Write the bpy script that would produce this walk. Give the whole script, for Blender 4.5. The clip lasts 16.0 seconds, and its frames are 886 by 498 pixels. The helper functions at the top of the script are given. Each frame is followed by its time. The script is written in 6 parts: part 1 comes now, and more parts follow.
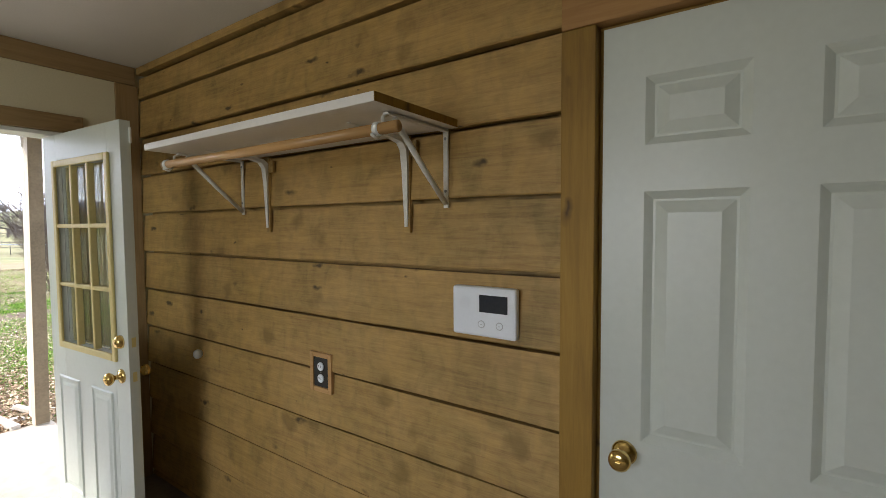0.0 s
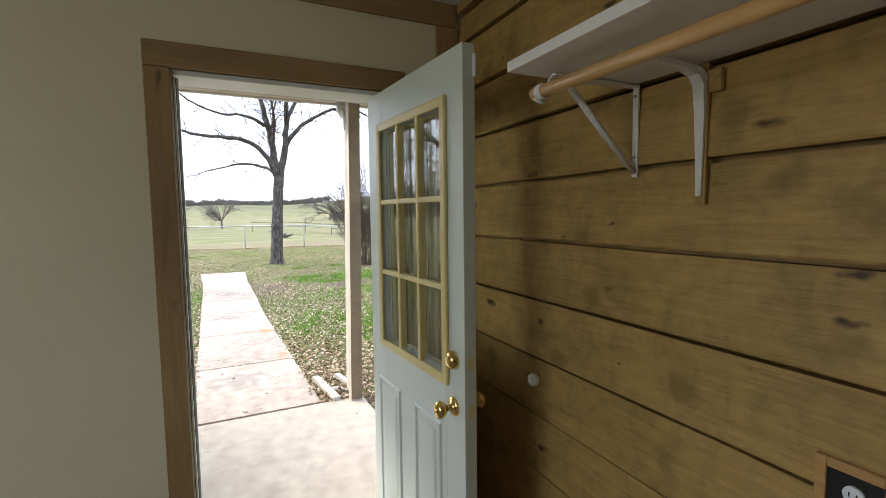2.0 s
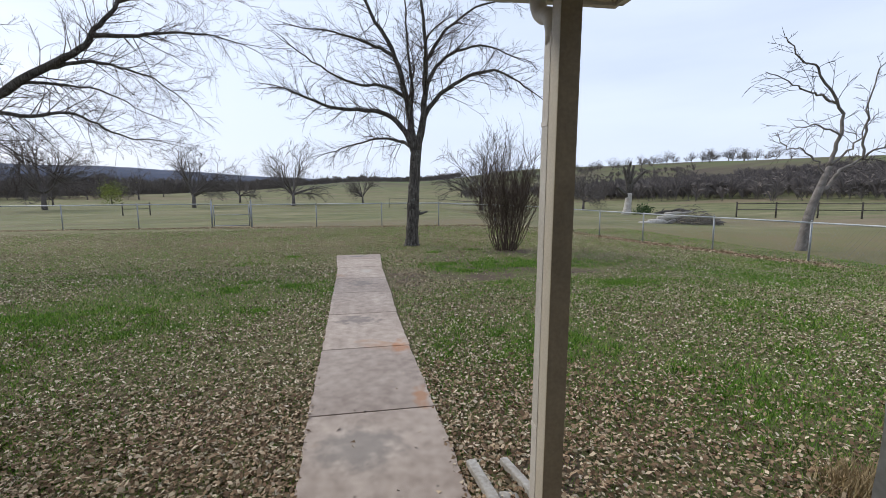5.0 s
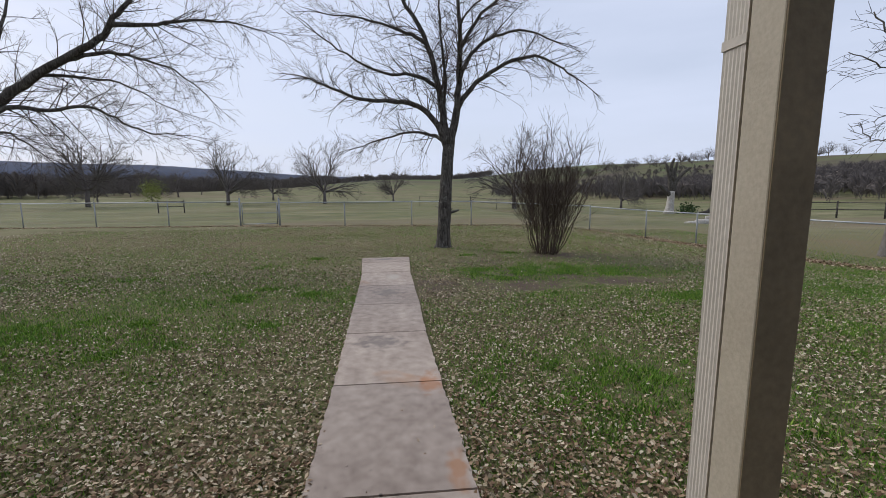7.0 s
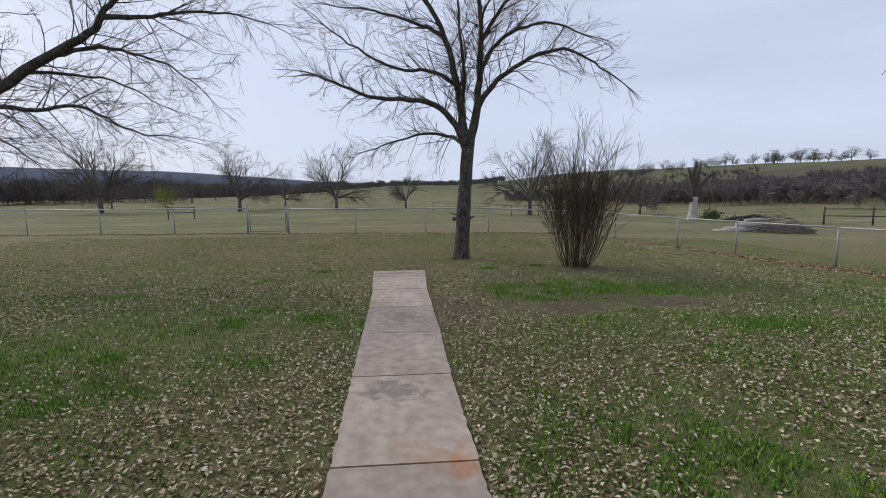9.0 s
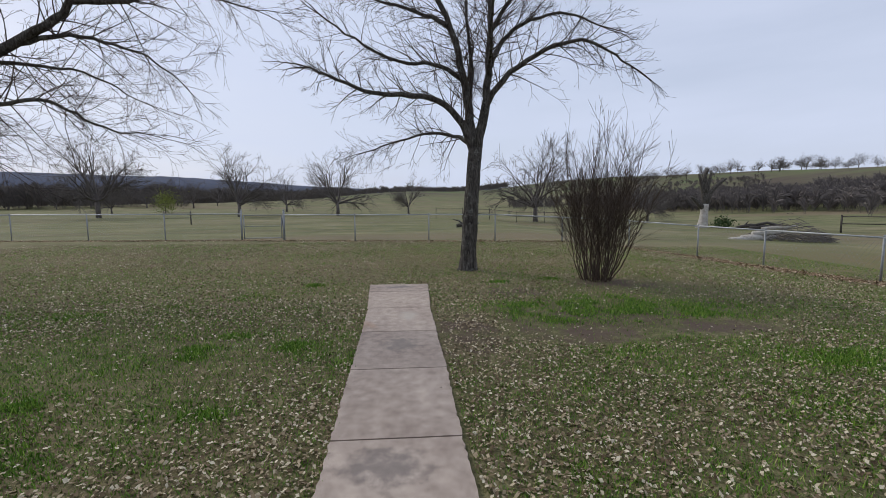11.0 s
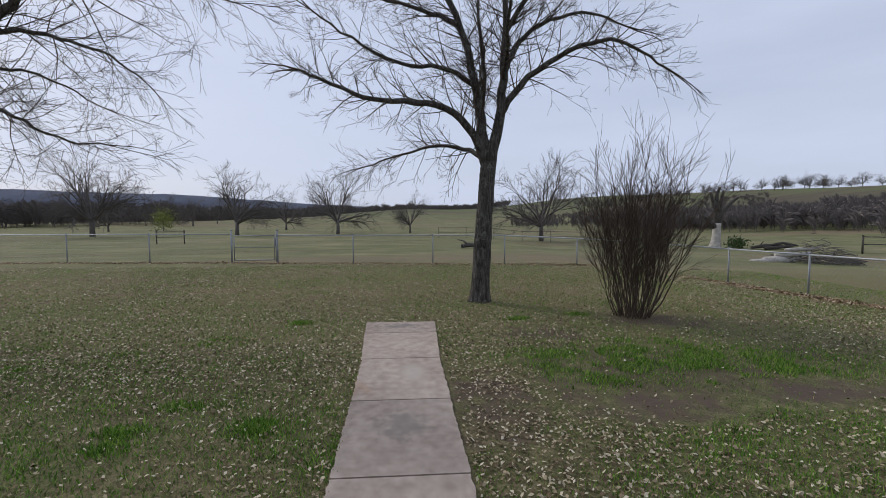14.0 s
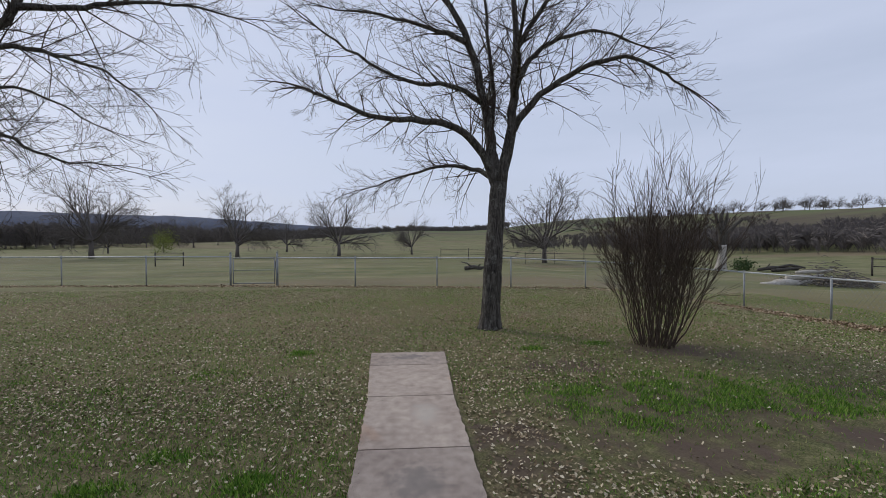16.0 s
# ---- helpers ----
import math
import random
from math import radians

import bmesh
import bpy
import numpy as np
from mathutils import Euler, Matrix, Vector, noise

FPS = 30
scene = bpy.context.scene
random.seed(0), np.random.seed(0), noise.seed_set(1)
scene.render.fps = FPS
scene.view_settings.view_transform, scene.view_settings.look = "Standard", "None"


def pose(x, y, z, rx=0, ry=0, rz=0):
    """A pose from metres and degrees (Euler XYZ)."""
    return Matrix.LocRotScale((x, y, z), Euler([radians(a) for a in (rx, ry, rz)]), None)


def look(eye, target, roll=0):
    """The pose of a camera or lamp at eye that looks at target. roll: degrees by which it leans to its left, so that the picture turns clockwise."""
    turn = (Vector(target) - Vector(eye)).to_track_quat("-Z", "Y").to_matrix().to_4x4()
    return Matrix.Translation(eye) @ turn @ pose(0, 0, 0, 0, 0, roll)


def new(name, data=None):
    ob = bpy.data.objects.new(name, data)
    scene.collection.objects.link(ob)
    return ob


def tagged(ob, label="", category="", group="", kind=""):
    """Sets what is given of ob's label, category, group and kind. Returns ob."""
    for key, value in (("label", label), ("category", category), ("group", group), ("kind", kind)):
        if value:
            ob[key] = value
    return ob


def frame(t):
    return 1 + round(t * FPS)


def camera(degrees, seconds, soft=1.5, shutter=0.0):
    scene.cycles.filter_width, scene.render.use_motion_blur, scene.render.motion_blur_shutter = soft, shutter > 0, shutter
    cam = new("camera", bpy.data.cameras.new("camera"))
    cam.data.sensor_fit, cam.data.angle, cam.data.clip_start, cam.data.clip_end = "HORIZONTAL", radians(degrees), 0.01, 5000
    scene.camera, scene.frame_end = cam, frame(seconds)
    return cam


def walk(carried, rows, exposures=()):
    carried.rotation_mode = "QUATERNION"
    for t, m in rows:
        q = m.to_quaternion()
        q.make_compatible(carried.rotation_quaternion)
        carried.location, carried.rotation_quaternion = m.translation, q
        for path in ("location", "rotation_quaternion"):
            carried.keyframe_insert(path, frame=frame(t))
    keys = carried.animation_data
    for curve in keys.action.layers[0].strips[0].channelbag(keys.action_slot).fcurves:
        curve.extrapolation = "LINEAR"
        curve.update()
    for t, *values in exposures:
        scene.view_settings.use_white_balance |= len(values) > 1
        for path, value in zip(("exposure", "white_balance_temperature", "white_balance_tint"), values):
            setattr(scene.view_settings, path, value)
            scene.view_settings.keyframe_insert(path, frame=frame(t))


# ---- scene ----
cam = camera(88.3, 16.0, soft=0.85)
PATH = [
    (0, (0.101, 0.225, 1.59), (-1.027, 1.873, 1.488), -0.4),
    (0.5, (-0.128, 0.284, 1.591), (-1.519, 1.717, 1.481), -0.4),
    (1, (-0.385, 0.344, 1.584), (-1.96, 1.572, 1.463), -0.5),
    (1.5, (-0.678, 0.375, 1.566), (-2.384, 1.411, 1.431), -0.6),
    (2, (-0.974, 0.423, 1.554), (-2.768, 1.292, 1.396), -0.7),
    (2.5, (-1.286, 0.496, 1.557), (-3.14, 1.224, 1.373), -0.6),
    (3, (-1.606, 0.533, 1.567), (-3.499, 1.145, 1.363), -0.8),
    (3.5, (-1.951, 0.533, 1.583), (-3.87, 1.052, 1.362), -0.9),
    (4, (-2.259, 0.564, 1.578), (-4.194, 1.01, 1.338), -1.0),
    (4.5, (-2.546, 0.592, 1.591), (-4.493, 0.981, 1.346), -0.7),
    (5, (-2.82, 0.575, 1.622), (-4.775, 0.912, 1.367), -0.5),
    (7.5, (-4.087, 0.656, 1.605), (-6.062, 0.844, 1.349), -0.5),
    (8, (-4.353, 0.653, 1.616), (-6.329, 0.826, 1.366), -0.5),
    (8.5, (-4.602, 0.64, 1.616), (-6.58, 0.801, 1.369), -0.5),
    (9, (-4.894, 0.595, 1.615), (-6.874, 0.75, 1.378), -0.5),
    (11.5, (-6.185, 0.649, 1.592), (-8.169, 0.792, 1.386), -0.2),
    (12, (-6.448, 0.664, 1.61), (-8.433, 0.806, 1.41), -0.1),
    (12.5, (-6.651, 0.627, 1.613), (-8.637, 0.767, 1.425), -0.1),
    (13, (-6.872, 0.585, 1.65), (-8.859, 0.724, 1.475), -0.2),
    (13.5, (-7.083, 0.58, 1.664), (-9.072, 0.718, 1.507), -0.3),
    (14, (-7.299, 0.587, 1.666), (-9.289, 0.726, 1.533), -0.2),
    (14.5, (-7.471, 0.568, 1.672), (-9.463, 0.705, 1.564), -0.1),
    (15, (-7.637, 0.491, 1.674), (-9.631, 0.627, 1.592), -0.1),
    (15.5, (-7.713, 0.448, 1.672), (-9.707, 0.585, 1.613), -0.2),
    (16, (-7.749, 0.466, 1.689), (-9.744, 0.604, 1.65), -0.2),
]
walk(cam, [(t, look(eye, target, roll)) for t, eye, target, roll in PATH],
     exposures=[(0.0, 2.6, 6600, 11), (1.0, 2.4, 6550, 9), (1.5, 2.25, 6500, 8), (2.5, 2.0, 6450, 7), (3.0, 1.87, 6450, 8), (3.5, 1.65, 6450, 8), (4.0, 1.25, 6450, 8), (4.5, 0.7, 6400, 8),
                (5.0, 0.45, 6400, 8), (7.5, 0.12, 6500, 10), (9.0, 0.08, 6500, 10), (12.5, 0.0, 6450, 10), (16.0, -0.1, 6400, 10)])

# ---- light ----
SUN_DIR = Vector((-0.55, -0.62, 0.62)).normalized()
world = bpy.data.worlds.new("world")
scene.world = world
world.use_nodes = True
wn, wl = world.node_tree.nodes, world.node_tree.links
wn.clear()
w_out = wn.new("ShaderNodeOutputWorld")
w_bg = wn.new("ShaderNodeBackground")
w_sky = wn.new("ShaderNodeTexSky")
w_sky.sky_type = "NISHITA"
w_sky.sun_disc = False
w_sky.sun_elevation = math.asin(SUN_DIR.z)
w_sky.sun_rotation = math.atan2(SUN_DIR.x, SUN_DIR.y)
w_sky.dust_density = 2.5
w_sky.air_density = 1.0
w_mix = wn.new("ShaderNodeMix")
w_mix.data_type = "RGBA"
w_co = wn.new("ShaderNodeTexCoord")
w_map = wn.new("ShaderNodeMapping")
w_map.inputs["Scale"].default_value = (1.2, 1.0, 5.5)
w_noise = wn.new("ShaderNodeTexNoise")
w_noise.inputs["Scale"].default_value = 1.6
w_noise.inputs["Detail"].default_value = 5.0
w_noise.inputs["Roughness"].default_value = 0.5
w_ramp = wn.new("ShaderNodeValToRGB")
w_ramp.color_ramp.elements[0].position = 0.30
w_ramp.color_ramp.elements[0].color = (0.74, 0.74, 0.74, 1)
w_ramp.color_ramp.elements[1].position = 0.70
w_ramp.color_ramp.elements[1].color = (0.97, 0.97, 0.97, 1)
wl.new(w_co.outputs["Generated"], w_map.inputs["Vector"])
wl.new(w_map.outputs["Vector"], w_noise.inputs["Vector"])
wl.new(w_noise.outputs["Fac"], w_ramp.inputs["Fac"])
wl.new(w_ramp.outputs["Color"], w_mix.inputs["Factor"])
wl.new(w_sky.outputs["Color"], w_mix.inputs["A"])
w_mix.inputs["B"].default_value = (6.3, 6.95, 8.7, 1)
wl.new(w_mix.outputs["Result"], w_bg.inputs["Color"])
w_bg.inputs["Strength"].default_value = 0.1
wl.new(w_bg.outputs["Background"], w_out.inputs["Surface"])

sun = bpy.data.lights.new("sun", "SUN")
sun.energy, sun.angle, sun.color = 1.5, radians(14), (1.0, 0.95, 0.88)
new("sun", sun).matrix_world = look((0, 0, 30), Vector((0, 0, 30)) - SUN_DIR)

# added fill lamp that brightens the room, set in an assumed back-wall window
fill_light = bpy.data.lights.new("room_fill_lamp", "AREA")
fill_light.shape, fill_light.size, fill_light.size_y = "RECTANGLE", 1.6, 1.15
fill_light.energy, fill_light.color = 5.3, (0.92, 0.97, 1.0)
new("room_fill_lamp", fill_light).matrix_world = look((-1.0, -2.56, 1.62), (-1.0, 0, 1.0))


# ---- materials ----
def shader(name, rough=0.6, metal=0.0):
    m = bpy.data.materials.new(name)
    m.use_nodes = True
    n, l = m.node_tree.nodes, m.node_tree.links
    b = n["Principled BSDF"]
    b.inputs["Roughness"].default_value = rough
    b.inputs["Metallic"].default_value = metal
    if rough >= 0.75:
        b.inputs["Specular IOR Level"].default_value = 0.12
    return m, n, l, b


def coords(n, l, scale=(1, 1, 1), source="Object"):
    c = n.new("ShaderNodeTexCoord")
    m = n.new("ShaderNodeMapping")
    m.inputs["Scale"].default_value = scale
    l.new(c.outputs[source], m.inputs["Vector"])
    return m.outputs["Vector"]


def noise_tex(n, l, vec, scale, detail=4.0, rough=0.55, distort=0.0):
    t = n.new("ShaderNodeTexNoise")
    t.inputs["Scale"].default_value = scale
    t.inputs["Detail"].default_value = detail
    t.inputs["Roughness"].default_value = rough
    t.inputs["Distortion"].default_value = distort
    l.new(vec, t.inputs["Vector"])
    return t.outputs["Fac"]


def ramp(n, l, fac, stops):
    r = n.new("ShaderNodeValToRGB")
    els = r.color_ramp.elements
    while len(els) < len(stops):
        els.new(0.5)
    for e, (p, c) in zip(els, stops):
        e.position, e.color = p, (*c, 1)
    l.new(fac, r.inputs["Fac"])
    return r.outputs["Color"]


def mixed(n, l, fac, a, b, mode="MIX"):
    m = n.new("ShaderNodeMix")
    m.data_type, m.blend_type = "RGBA", mode
    for sock, v in (("Factor", fac), ("A", a), ("B", b)):
        if isinstance(v, (int, float)):
            m.inputs[sock].default_value = v
        elif isinstance(v, tuple):
            m.inputs[sock].default_value = (*v, 1)
        else:
            l.new(v, m.inputs[sock])
    return m.outputs["Result"]


def bumped(n, l, b, height, strength=0.2, distance=0.01):
    k = n.new("ShaderNodeBump")
    k.inputs["Strength"].default_value = strength
    k.inputs["Distance"].default_value = distance
    l.new(height, k.inputs["Height"])
    l.new(k.outputs["Normal"], b.inputs["Normal"])


def mottled(name, a, b_, rough=0.6, scale=6.0, fine=60.0, bump=0.15, metal=0.0, dist=0.004, var=0.2):
    """Two tones at a coarse and a fine scale, with a fine relief."""
    m, n, l, b = shader(name, rough, metal)
    v = coords(n, l)
    f1, f2 = noise_tex(n, l, v, scale), noise_tex(n, l, v, fine, 3)
    c = ramp(n, l, f1, [(0.35, a), (0.65, b_)])
    c = mixed(n, l, 0.35, c, ramp(n, l, f2, [(0.3, tuple(x * (1 - var) for x in a)), (0.7, tuple(min(1, x * (1 + 0.6 * var)) for x in b_))]))
    l.new(c, b.inputs["Base Color"])
    bumped(n, l, b, f2, bump, dist)
    return m


def wood(name, dark, mid, light, along=0, rough=0.65, knots=True, grain=38.0, bump=0.25):
    """Board with grain along an axis, knots and weathering, each board of its own tone."""
    m, n, l, b = shader(name, rough)
    info = n.new("ShaderNodeObjectInfo")
    geo = n.new("ShaderNodeTexCoord")
    shift = n.new("ShaderNodeVectorMath")
    shift.operation = "MULTIPLY_ADD"
    wide = n.new("ShaderNodeCombineXYZ")
    for s in ("X", "Y", "Z"):
        l.new(info.outputs["Random"], wide.inputs[s])
    l.new(wide.outputs["Vector"], shift.inputs[0])
    shift.inputs[1].default_value = (17.0, 3.0, 9.0)
    l.new(geo.outputs["Object"], shift.inputs[2])
    sc = [1.0, 1.0, 1.0]
    sc[along] = 0.07
    mp = n.new("ShaderNodeMapping")
    mp.inputs["Scale"].default_value = sc
    l.new(shift.outputs["Vector"], mp.inputs["Vector"])
    g1 = noise_tex(n, l, mp.outputs["Vector"], grain, 5, 0.6, 0.6)
    g2 = noise_tex(n, l, mp.outputs["Vector"], grain * 4.5, 3, 0.6)
    big = noise_tex(n, l, shift.outputs["Vector"], 1.7, 3)
    c = ramp(n, l, g1, [(0.32, dark), (0.5, mid), (0.68, light)])
    c = mixed(n, l, 0.3, c, ramp(n, l, g2, [(0.3, dark), (0.7, light)]))
    c = mixed(n, l, 0.42, c, ramp(n, l, big, [(0.3, tuple(x * 0.55 for x in mid)), (0.7, tuple(x * 1.15 for x in light))]))
    if knots:
        mk = n.new("ShaderNodeMapping")
        ks = [9.0, 9.0, 9.0]
        ks[along] = 4.0
        mk.inputs["Scale"].default_value = ks
        l.new(shift.outputs["Vector"], mk.inputs["Vector"])
        vo = n.new("ShaderNodeTexVoronoi")
        vo.inputs["Scale"].default_value = 1.0
        vo.inputs["Randomness"].default_value = 1.0
        warp = n.new("ShaderNodeVectorMath")
        warp.operation = "MULTIPLY_ADD"
        wob = n.new("ShaderNodeTexNoise")
        wob.inputs["Scale"].default_value = 14.0
        l.new(shift.outputs["Vector"], wob.inputs["Vector"])
        l.new(wob.outputs["Color"], warp.inputs[0])
        warp.inputs[1].default_value = (0.5, 0.5, 0.5)
        l.new(mk.outputs["Vector"], warp.inputs[2])
        l.new(warp.outputs["Vector"], vo.inputs["Vector"])
        k = ramp(n, l, vo.outputs["Distance"], [(0.03, (0.9, 0.9, 0.9)), (0.07, (0.55, 0.55, 0.55)), (0.17, (0, 0, 0))])
        c = mixed(n, l, k, c, tuple(x * 0.42 for x in dark))
    l.new(c, b.inputs["Base Color"])
    bumped(n, l, b, g1, bump, 0.003)
    return m


def concrete(name, a, b_, stain, marks=()):
    m, n, l, b = shader(name, 0.85)
    v = coords(n, l, source="Object")
    f1, f2, f3 = noise_tex(n, l, v, 1.1, 5), noise_tex(n, l, v, 9, 5), noise_tex(n, l, v, 180, 2)
    c = ramp(n, l, f1, [(0.36, a), (0.64, b_)])
    c = mixed(n, l, 0.55, c, ramp(n, l, f2, [(0.3, tuple(x * 0.58 for x in a)), (0.68, b_)]))
    c = mixed(n, l, 0.3, c, ramp(n, l, f3, [(0.35, tuple(x * 0.6 for x in a)), (0.65, b_)]))
    s = noise_tex(n, l, v, 0.8, 4, 0.6, 0.4)
    c = mixed(n, l, ramp(n, l, s, [(0.64, (0, 0, 0)), (0.74, (0.6, 0.6, 0.6))]), c, stain)
    for cx, cy, sx, sy, tone in marks:
        mp = n.new("ShaderNodeMapping")
        mp.inputs["Location"].default_value = (-cx / sx, -cy / sy, 0)
        mp.inputs["Scale"].default_value = (1 / sx, 1 / sy, 0)
        l.new(v, mp.inputs["Vector"])
        ln = n.new("ShaderNodeVectorMath")
        ln.operation = "LENGTH"
        l.new(mp.outputs["Vector"], ln.inputs[0])
        ad = n.new("ShaderNodeMath")
        ad.operation = "ADD"
        l.new(ln.outputs["Value"], ad.inputs[0])
        l.new(f2, ad.inputs[1])
        c = mixed(n, l, ramp(n, l, ad.outputs["Value"], [(0.7, (0.6, 0.6, 0.6)), (1.0, (0, 0, 0))]), c, tone)
    pits = n.new("ShaderNodeTexVoronoi")
    pits.inputs["Scale"].default_value = 4.2
    l.new(v, pits.inputs["Vector"])
    c = mixed(n, l, ramp(n, l, pits.outputs["Distance"], [(0.03, (0.8, 0.8, 0.8)), (0.06, (0, 0, 0))]), c, (0.05, 0.045, 0.04))
    info = n.new("ShaderNodeObjectInfo")
    c = mixed(n, l, 1.0, c, ramp(n, l, info.outputs["Random"], [(0.0, (0.80, 0.79, 0.79)), (1.0, (1.08, 1.06, 1.03))]), "MULTIPLY")
    l.new(c, b.inputs["Base Color"])
    bumped(n, l, b, f3, 0.35, 0.003)
    return m


def weathered_plank():
    """Rough-sawn stained board: olive and gold blotches, faint figure, scattered dark knots with smeared grain."""
    m, n, l, b = shader("weathered_plank", 0.6)
    info = n.new("ShaderNodeObjectInfo")
    geo = n.new("ShaderNodeTexCoord")
    wide = n.new("ShaderNodeCombineXYZ")
    for s in ("X", "Y", "Z"):
        l.new(info.outputs["Random"], wide.inputs[s])
    shift = n.new("ShaderNodeVectorMath")
    shift.operation = "MULTIPLY_ADD"
    l.new(wide.outputs["Vector"], shift.inputs[0])
    shift.inputs[1].default_value = (17.0, 3.0, 9.0)
    l.new(geo.outputs["Object"], shift.inputs[2])
    base = shift.outputs["Vector"]

    def scaled(sc):
        mp = n.new("ShaderNodeMapping")
        mp.inputs["Scale"].default_value = sc
        l.new(base, mp.inputs["Vector"])
        return mp.outputs["Vector"]

    blotch = noise_tex(n, l, scaled((1.0, 1.0, 1.6)), 3.2, 4, 0.6, 0.5)
    cloud = noise_tex(n, l, scaled((1.7, 1.0, 1.0)), 9.0, 4, 0.6, 0.8)
    grain = noise_tex(n, l, scaled((0.06, 1.0, 1.0)), 60, 5, 0.65, 0.9)
    fibre = noise_tex(n, l, scaled((0.10, 1.0, 1.0)), 260, 3, 0.6)
    c = ramp(n, l, blotch, [(0.32, (0.23, 0.130, 0.034)), (0.5, (0.44, 0.245, 0.076)), (0.68, (0.60, 0.350, 0.125))])
    c = mixed(n, l, 0.45, c, ramp(n, l, cloud, [(0.34, (0.185, 0.118, 0.036)), (0.5, (0.42, 0.240, 0.082)), (0.66, (0.56, 0.325, 0.085))]))
    c = mixed(n, l, 0.32, c, ramp(n, l, grain, [(0.34, (0.13, 0.082, 0.020)), (0.52, (0.36, 0.26, 0.07)), (0.68, (0.50, 0.37, 0.12))]))
    c = mixed(n, l, 0.12, c, ramp(n, l, fibre, [(0.35, (0.12, 0.08, 0.02)), (0.65, (0.50, 0.38, 0.14))]))
    wob = n.new("ShaderNodeTexNoise")
    wob.inputs["Scale"].default_value = 16.0
    l.new(base, wob.inputs["Vector"])
    for sc, edge, deep, share, tone in (((3.4, 3.0, 9.5), 0.065, 0.95, 0.55, (0.050, 0.030, 0.008)), ((5.5, 3.0, 6.0), 0.14, 0.6, 0.55, (0.15, 0.092, 0.022)), ((7.0, 3.0, 13.0), 0.035, 0.85, 0.72, (0.045, 0.028, 0.008))):
        warp = n.new("ShaderNodeVectorMath")
        warp.operation = "MULTIPLY_ADD"
        l.new(wob.outputs["Color"], warp.inputs[0])
        warp.inputs[1].default_value = (0.42, 0.42, 0.42)
        l.new(scaled(sc), warp.inputs[2])
        vo = n.new("ShaderNodeTexVoronoi")
        vo.inputs["Scale"].default_value = 1.0
        l.new(warp.outputs["Vector"], vo.inputs["Vector"])
        k = ramp(n, l, vo.outputs["Distance"], [(edge, (deep, deep, deep)), (edge * 2.4, (0, 0, 0))])
        pick = n.new("ShaderNodeSeparateColor")
        l.new(vo.outputs["Color"], pick.inputs["Color"])
        some = ramp(n, l, pick.outputs["Red"], [(share, (0, 0, 0)), (share + 0.02, (1, 1, 1))])
        c = mixed(n, l, mixed(n, l, 1.0, k, some, "MULTIPLY"), c, tone)
    l.new(c, b.inputs["Base Color"])
    bumped(n, l, b, grain, 0.35, 0.003)
    return m


M_PLANK = weathered_plank()
M_CEDAR = wood("cedar_trim", (0.17, 0.082, 0.006), (0.29, 0.155, 0.014), (0.37, 0.215, 0.032), along=2)
M_CEDAR_X = wood("cedar_trim_flat", (0.19, 0.118, 0.045), (0.29, 0.185, 0.075), (0.36, 0.24, 0.11), along=1)
M_CASING = wood("brown_casing", (0.18, 0.108, 0.040), (0.30, 0.188, 0.075), (0.38, 0.25, 0.11), along=2)
M_ROD = wood("varnished_rod", (0.38, 0.20, 0.07), (0.52, 0.29, 0.105), (0.62, 0.38, 0.16), along=0, rough=0.35, knots=False, bump=0.05)
M_DRYWALL = mottled("cream_drywall", (0.60, 0.545, 0.37), (0.67, 0.61, 0.43), 0.75, 1.2, 130, 0.10, var=0.05)
M_CEILING = mottled("ceiling_paint", (0.70, 0.68, 0.64), (0.76, 0.74, 0.70), 0.8, 1.4, 160, 0.2, var=0.05)
M_DOOR = mottled("white_door_paint", (0.58, 0.62, 0.56), (0.62, 0.66, 0.60), 0.36, 1.8, 45, 0.02, dist=0.001, var=0.03)
M_WHITE = mottled("white_paint", (0.70, 0.71, 0.67), (0.77, 0.78, 0.74), 0.4, 3, 50, 0.03, var=0.06)
M_TRIMPAINT = mottled("weathered_trim_paint", (0.40, 0.38, 0.34), (0.58, 0.56, 0.52), 0.7, 9, 70, 0.4)
M_LITE = mottled("ivory_lite_frame", (0.60, 0.49, 0.19), (0.68, 0.57, 0.25), 0.42, 3, 60, 0.03, var=0.05)
M_SHELF = mottled("white_laminate", (0.74, 0.72, 0.68), (0.80, 0.78, 0.74), 0.35, 2, 60, 0.03, var=0.05)
M_BRACKET = mottled("white_enamel_metal", (0.66, 0.65, 0.60), (0.74, 0.73, 0.68), 0.35, 5, 90, 0.05)
M_PLASTIC = mottled("white_plastic", (0.78, 0.82, 0.86), (0.82, 0.86, 0.90), 0.3, 4, 150, 0.02, var=0.03)
M_BLACK = mottled("black_plastic", (0.012, 0.012, 0.013), (0.02, 0.02, 0.021), 0.28, 5, 120, 0.03)
M_SCREEN = mottled("dark_screen", (0.03, 0.035, 0.045), (0.04, 0.045, 0.055), 0.12, 5, 120, 0.0)
M_GREYLINE = mottled("grey_print", (0.45, 0.46, 0.47), (0.5, 0.51, 0.52), 0.4, 5, 100, 0.0)
M_BRASS = mottled("polished_brass", (0.72, 0.50, 0.16), (0.82, 0.60, 0.24), 0.16, 20, 200, 0.02, metal=1.0)
M_STEEL = mottled("galvanised_steel", (0.23, 0.24, 0.24), (0.32, 0.33, 0.33), 0.55, 14, 90, 0.1, metal=0.4)
M_RAIL = mottled("bright_galvanised_rail", (0.34, 0.35, 0.35), (0.44, 0.45, 0.45), 0.5, 10, 80, 0.05, metal=0.2)
